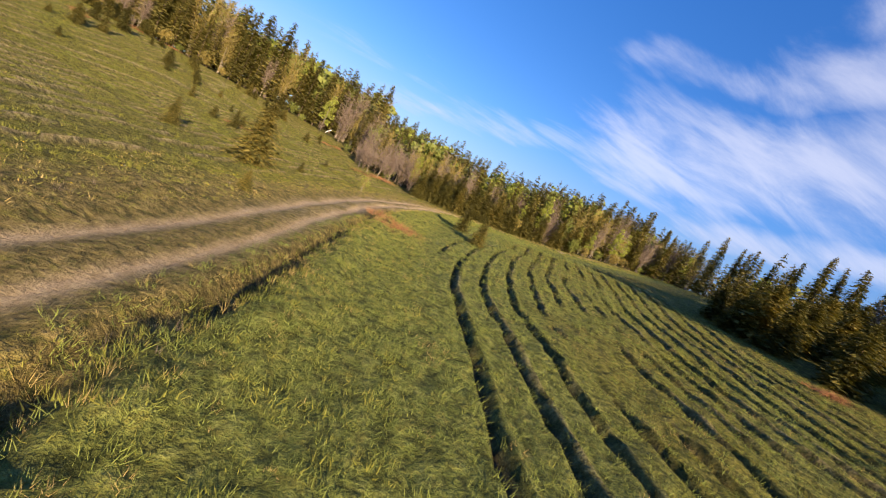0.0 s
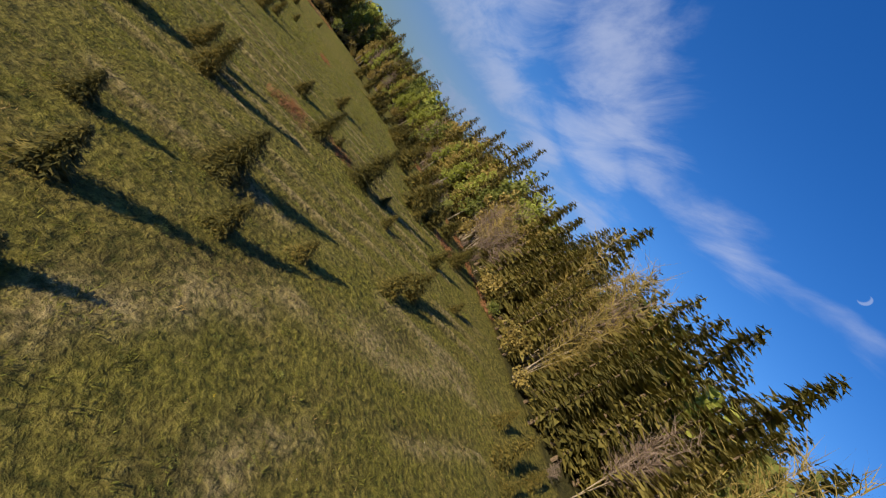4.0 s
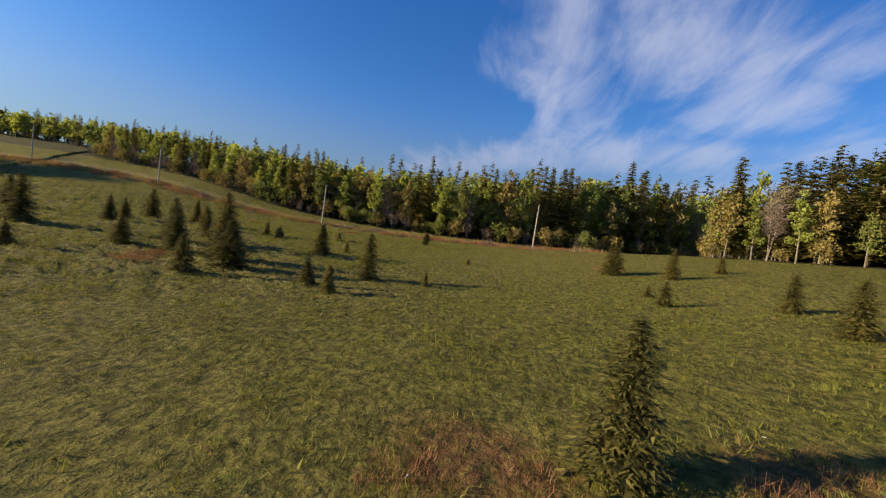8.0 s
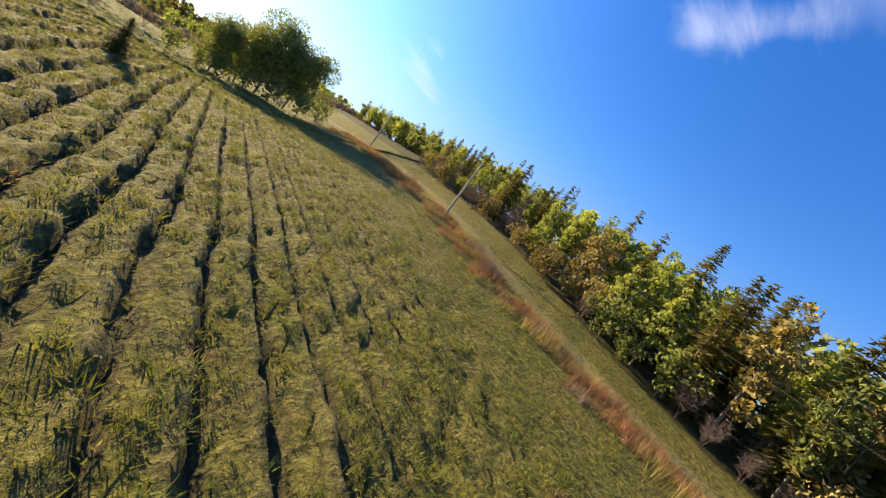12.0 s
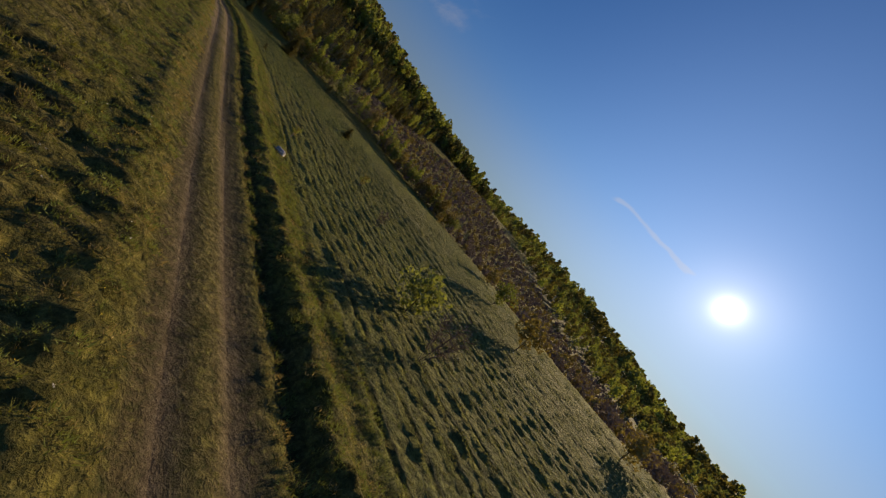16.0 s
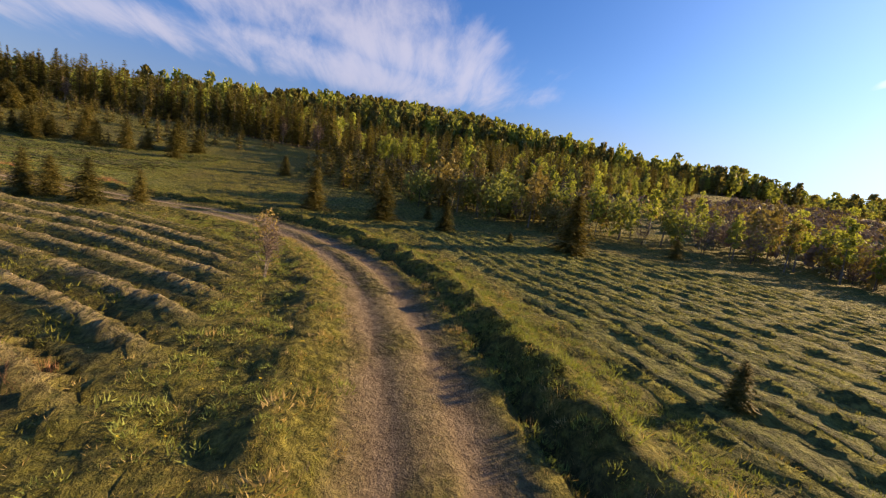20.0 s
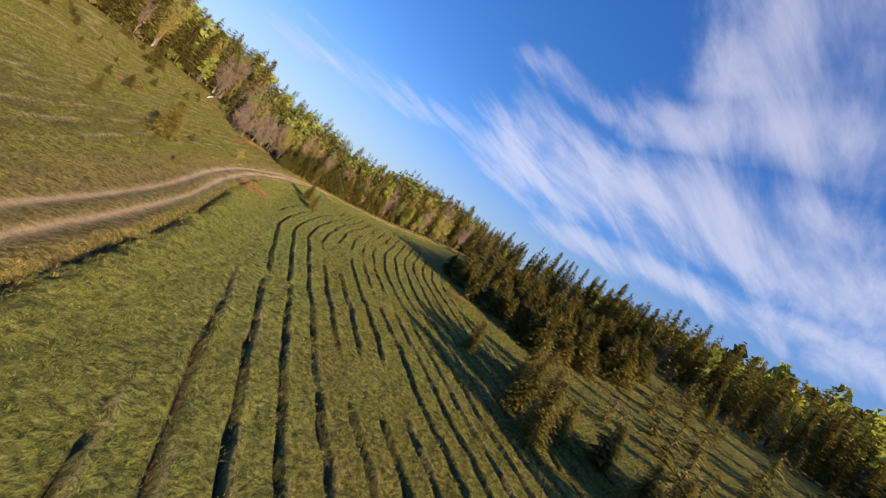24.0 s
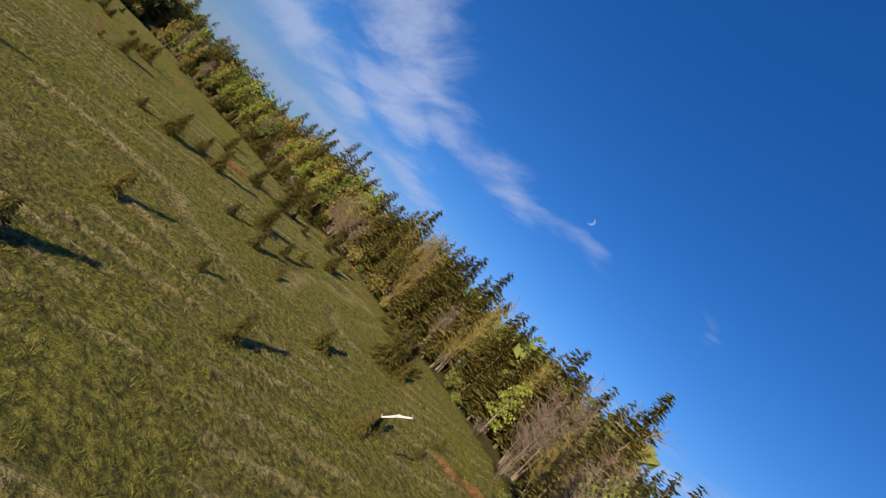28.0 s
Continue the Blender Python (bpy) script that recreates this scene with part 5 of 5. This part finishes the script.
def plain_sward():
    meadow = np.array([(-9, 20), (-4, 40), (0, 60), (-18, 92), (-60, 95), (-100, 88), (-128, 60), (-170, 40), (-176, -40), (-160, -74), (-60, -72), (-24, -66), (-14, -50)], float)
    p = strew(meadow, 6.5)
    n = wave(p[:, 0], p[:, 1], 3, 21.0)
    keep = (rng.uniform(-1, 1, len(p)) < n + 0.6) & ((p[:, 0] < -105) | (p[:, 1] > 15) | (p[:, 0] > -45) | (p[:, 1] < -45) | (rng.uniform(0, 1, len(p)) < 0.2))
    p, n = p[keep], n[keep]
    sward("meadow_herbs", p, rng.uniform(0.75, 1.6, len(p)) * (1 + 0.45 * n) * np.where((p[:, 0] < -106) & (p[:, 1] < 30), 1.35, 1.0), [GRASS, STRAW], 0.04 + 0.04 * wave(p[:, 0], p[:, 1], 14, 22.0), "clumpy green herbs and grass of the meadow")
    weeds = np.array([(-163, -73), (-108, -73), (-112, 10), (-128, 34), (-163, 30)], float)
    p = strew(weeds, 1.5)
    p = p[wave(p[:, 0], p[:, 1], 2.6, 27.0) > -0.25]
    sward("weed_clumps", p, rng.uniform(0.7, 1.5, len(p)), [GRASS, LUSH], np.full(len(p), 0.3), "knee-high clumps of leafy weeds on the furrowed field", CLUMP)
    rough = np.array([(-3, 40), (-1, 56), (-18, 82), (-60, 92), (-100, 82), (-126, 56), (-112, 32), (-64, 48), (-20, 38)], float)
    p = strew(rough, 1.3)
    p = p[wave(p[:, 0], p[:, 1], 3.4, 29.0) > -0.35]
    sward("meadow_tussocks", p, rng.uniform(0.4, 0.95, len(p)), [GRASS, LUSH], np.full(len(p), 0.3), "shin-high tussocks of leafy growth on the upper meadow", CLUMP)
    strip = np.array([(-6, -50), (30, -46), (29, 30), (24, 50), (10, 56), (2, 46), (-4, 20)], float)
    p = strew(strip, 8.0)
    sward("strip_grass", p, rng.uniform(0.6, 1.1, len(p)), [LUSH, STRAW], 0.06 + 0.06 * wave(p[:, 0], p[:, 1], 9, 23.0), "fine grass on the ploughed strip", TALLGRASS)
    p = strew(strip, 2.5)
    sward("strip_herbs", p, rng.uniform(0.5, 1.0, len(p)), [LUSH, GRASS], np.full(len(p), 0.4), "low herbs on the ploughed strip")
    south = np.array([(-165, -82), (-12, -82), (-20, -106), (-165, -106)], float)
    p = strew(south, 6.0)
    sward("field_grass", p, rng.uniform(0.6, 1.2, len(p)), [LUSH, GRASS], np.full(len(p), 0.35), "lush grass of the southern field")
    p = by_road(1.7, 6.5, 70)
    far_side = (beside(ROAD, p[:, 0], p[:, 1])[1] > 2.6) & (p[:, 1] > -40)
    sward("verge_grass", p, rng.uniform(0.6, 1.25, len(p)), [GRASS, STRAW], np.where(far_side, 0.04, 0.26), "rank tussocks beside the track")
    p = by_road(1.7, 4.2, 30)
    sward("verge_stalks", p, rng.uniform(0.32, 0.62, len(p)), [GRASS, STRAW], np.full(len(p), 0.5), "long dry grass along the track", TALLGRASS)
    p = by_road(1.7, 3.4, 3.0)
    sward("verge_weeds", p, rng.uniform(0.28, 0.55, len(p)), [STRAW, TWIG], np.full(len(p), 0.4), "dead brown weed stalks along the ditch", WEED)
    p = np.vstack([by_road(1.5, 5.5, 9, -1), by_road(1.9, 6.0, 17, 1)])
    p = p[(p[:, 1] < -55) & (p[:, 0] < -20)]
    sward("roadside_weeds", p, rng.uniform(0.6, 1.4, len(p)), [LUSH, STRAW], 0.1 + 0.4 * (beside(ROAD, p[:, 0], p[:, 1])[0] < 2.3), "rank leafy weeds crowding both sides of the track", CLUMP)
    p = by_road(2.9, 6.2, 44, 1)
    sward("bank_grass", p, rng.uniform(0.45, 0.85, len(p)), [LUSH, GRASS], np.full(len(p), 0.25), "rank tufts on the bank beyond the ditch", TALLGRASS)
    p = by_road(2.1, 3.2, 7, 1)
    sward("ditch_weeds", p, rng.uniform(0.35, 0.65, len(p)), [GRASS, STRAW], np.full(len(p), 0.4), "weeds hanging over the ditch", WEED)
    p = np.vstack([strew(meadow, 0.06), by_road(2.2, 5.0, 2.0, -1)])
    sward("dandelions", p, rng.uniform(0.8, 1.2, len(p)), [YELLOW, PALE], np.full(len(p), 0.35), "scattered yellow and white flower heads in the grass", FLOWER)
    p = np.vstack([by_road(0.0, 0.45, 9), by_road(0.0, 0.5, 20)])
    p = p[(np.arange(len(p)) % 3 == 0) | ((p[:, 1] < -60) & (p[:, 0] < -55))]
    p = p[(p[:, 1] < 34) | (rng.uniform(0, 1, len(p)) < 0.35)]
    sward("track_grass", p, rng.uniform(0.2, 0.45, len(p)), [GRASS, STRAW], np.full(len(p), 0.45), "short grass along the middle of the track")


plain_sward()


def boulder(x, y, size):
    """A rounded weathered stone half sunk in the grass."""
    bm = bmesh.new()
    bmesh.ops.create_icosphere(bm, subdivisions=3, radius=size)
    for v in bm.verts:
        c = v.co
        k = 1 + 0.14 * math.sin(5 * c.x / size + 1) * math.sin(4 * c.y / size) + 0.09 * math.sin(9 * c.z / size + 3 * c.x / size)
        v.co = Vector((c.x * k * 1.25, c.y * k, c.z * k * 0.7 + 0.15 * size))
    me = bpy.data.meshes.new("boulder")
    bm.to_mesh(me)
    bm.free()
    me.materials.append(STONE)
    ob = tagged(new("boulder", me), "pale grey boulder in the grass beside the ditch", "stone")
    ob.matrix_basis = Matrix.LocRotScale((x, y, height_at(x, y)), Euler((0, 0, 0.6)), (1, 1, 1))


STONE = bark_material("weathered_stone", (0.22, 0.2, 0.18), (0.45, 0.42, 0.38), 7.0)
boulder(-97.0, -83.0, 0.42)


# ---- the white model aircraft in flight ----
FOAM, foam_nt, foam_bsdf = mat("white_foam")
foam_nt.links.new(ramp(foam_nt, noise_tex(foam_nt, 14.0, 4, 0.6), [(0.3, (0.72, 0.72, 0.7)), (0.7, (0.84, 0.84, 0.82))]), foam_bsdf.inputs["Base Color"])
foam_bsdf.inputs["Roughness"].default_value = 0.55
DARK, dark_nt, dark_bsdf = mat("black_plastic")
dark_nt.links.new(ramp(dark_nt, noise_tex(dark_nt, 30.0, 3, 0.6), [(0.3, (0.02, 0.02, 0.022)), (0.7, (0.045, 0.045, 0.05))]), dark_bsdf.inputs["Base Color"])
dark_bsdf.inputs["Roughness"].default_value = 0.4


def lofted(sections):
    """A skin through airfoil sections: rows of nose point, chord and thickness."""
    prof = [(0, 0), (0.04, 0.5), (0.15, 0.9), (0.35, 1.0), (0.65, 0.6), (1, 0.04), (1, -0.04), (0.65, -0.3), (0.35, -0.42), (0.12, -0.4)]
    n = len(prof)
    v = [(x, y - c * a, z + th * b) for x, y, z, c, th in sections for a, b in prof]
    f = [(k * n + i, k * n + (i + 1) % n, (k + 1) * n + (i + 1) % n, (k + 1) * n + i) for k in range(len(sections) - 1) for i in range(n)]
    bm = bmesh.new()
    vs = [bm.verts.new(p) for p in v]
    for q in f:
        bm.faces.new([vs[i] for i in q])
    bm.faces.new(vs[:n][::-1])
    bm.faces.new(vs[-n:])
    bmesh.ops.recalc_face_normals(bm, faces=bm.faces)
    me = bpy.data.meshes.new("airfoil_skin")
    bm.to_mesh(me)
    bm.free()
    return me


def model_aircraft():
    root = tagged(new("model_aircraft"), "white foam flying-wing model aircraft with winglets in flight over the meadow", "model aircraft")

    def piece(name, me, material, label="", parent=root):
        me.materials.append(material)
        return part(name, me, parent, label)

    for sgn in (-1, 1):
        wing = piece("wing", lofted([(0.05 * sgn, 0.26, 0, 0.36, 0.036), (0.2 * sgn, 0.16, 0.002, 0.28, 0.026), (0.58 * sgn, -0.11, 0.012, 0.17, 0.016)]), FOAM)
        piece("elevon", lofted([(0.12 * sgn, -0.112, -0.001, 0.05, 0.006), (0.56 * sgn, -0.275, 0.009, 0.04, 0.005)]), FOAM, "", wing)
        fin = bmesh.new()
        pts = [(0, -0.1, -0.02), (0, -0.29, -0.02), (0, -0.3, 0.09), (0, -0.24, 0.14), (0, -0.18, 0.12)]
        lo, hi = [fin.verts.new((0.582 * sgn, y, z)) for _, y, z in pts], [fin.verts.new((0.588 * sgn, y, z)) for _, y, z in pts]
        fin.faces.new(lo)
        fin.faces.new(hi[::-1])
        for i in range(5):
            fin.faces.new((lo[i], hi[i], hi[(i + 1) % 5], lo[(i + 1) % 5]))
        bmesh.ops.recalc_face_normals(fin, faces=fin.faces)
        me = bpy.data.meshes.new("winglet_plate")
        fin.to_mesh(me)
        fin.free()
        piece("winglet", me, FOAM)
    piece("fuselage", lofted([(-0.055, 0.3, -0.01, 0.42, 0.05), (-0.02, 0.34, -0.012, 0.46, 0.075), (0.02, 0.34, -0.012, 0.46, 0.075), (0.055, 0.3, -0.01, 0.42, 0.05)]), FOAM)
    v, f = cone(rng, (0, -0.11, 0.03), (0, -0.17, 0.03), 0.016, 0.014, 10)
    motor = piece("motor", mesh_from("motor_can", v, f, []), DARK, "small black pusher motor")
    piece("propeller", lofted([(-0.075, -0.165, 0.026, 0.006, 0.012), (0, -0.163, 0.03, 0.01, 0.005), (0.075, -0.165, 0.034, 0.006, -0.012)]), DARK, "", motor)
    root.matrix_basis = pose(-14.16, 66.6, 2.16, 6, -47, 25)


model_aircraft()
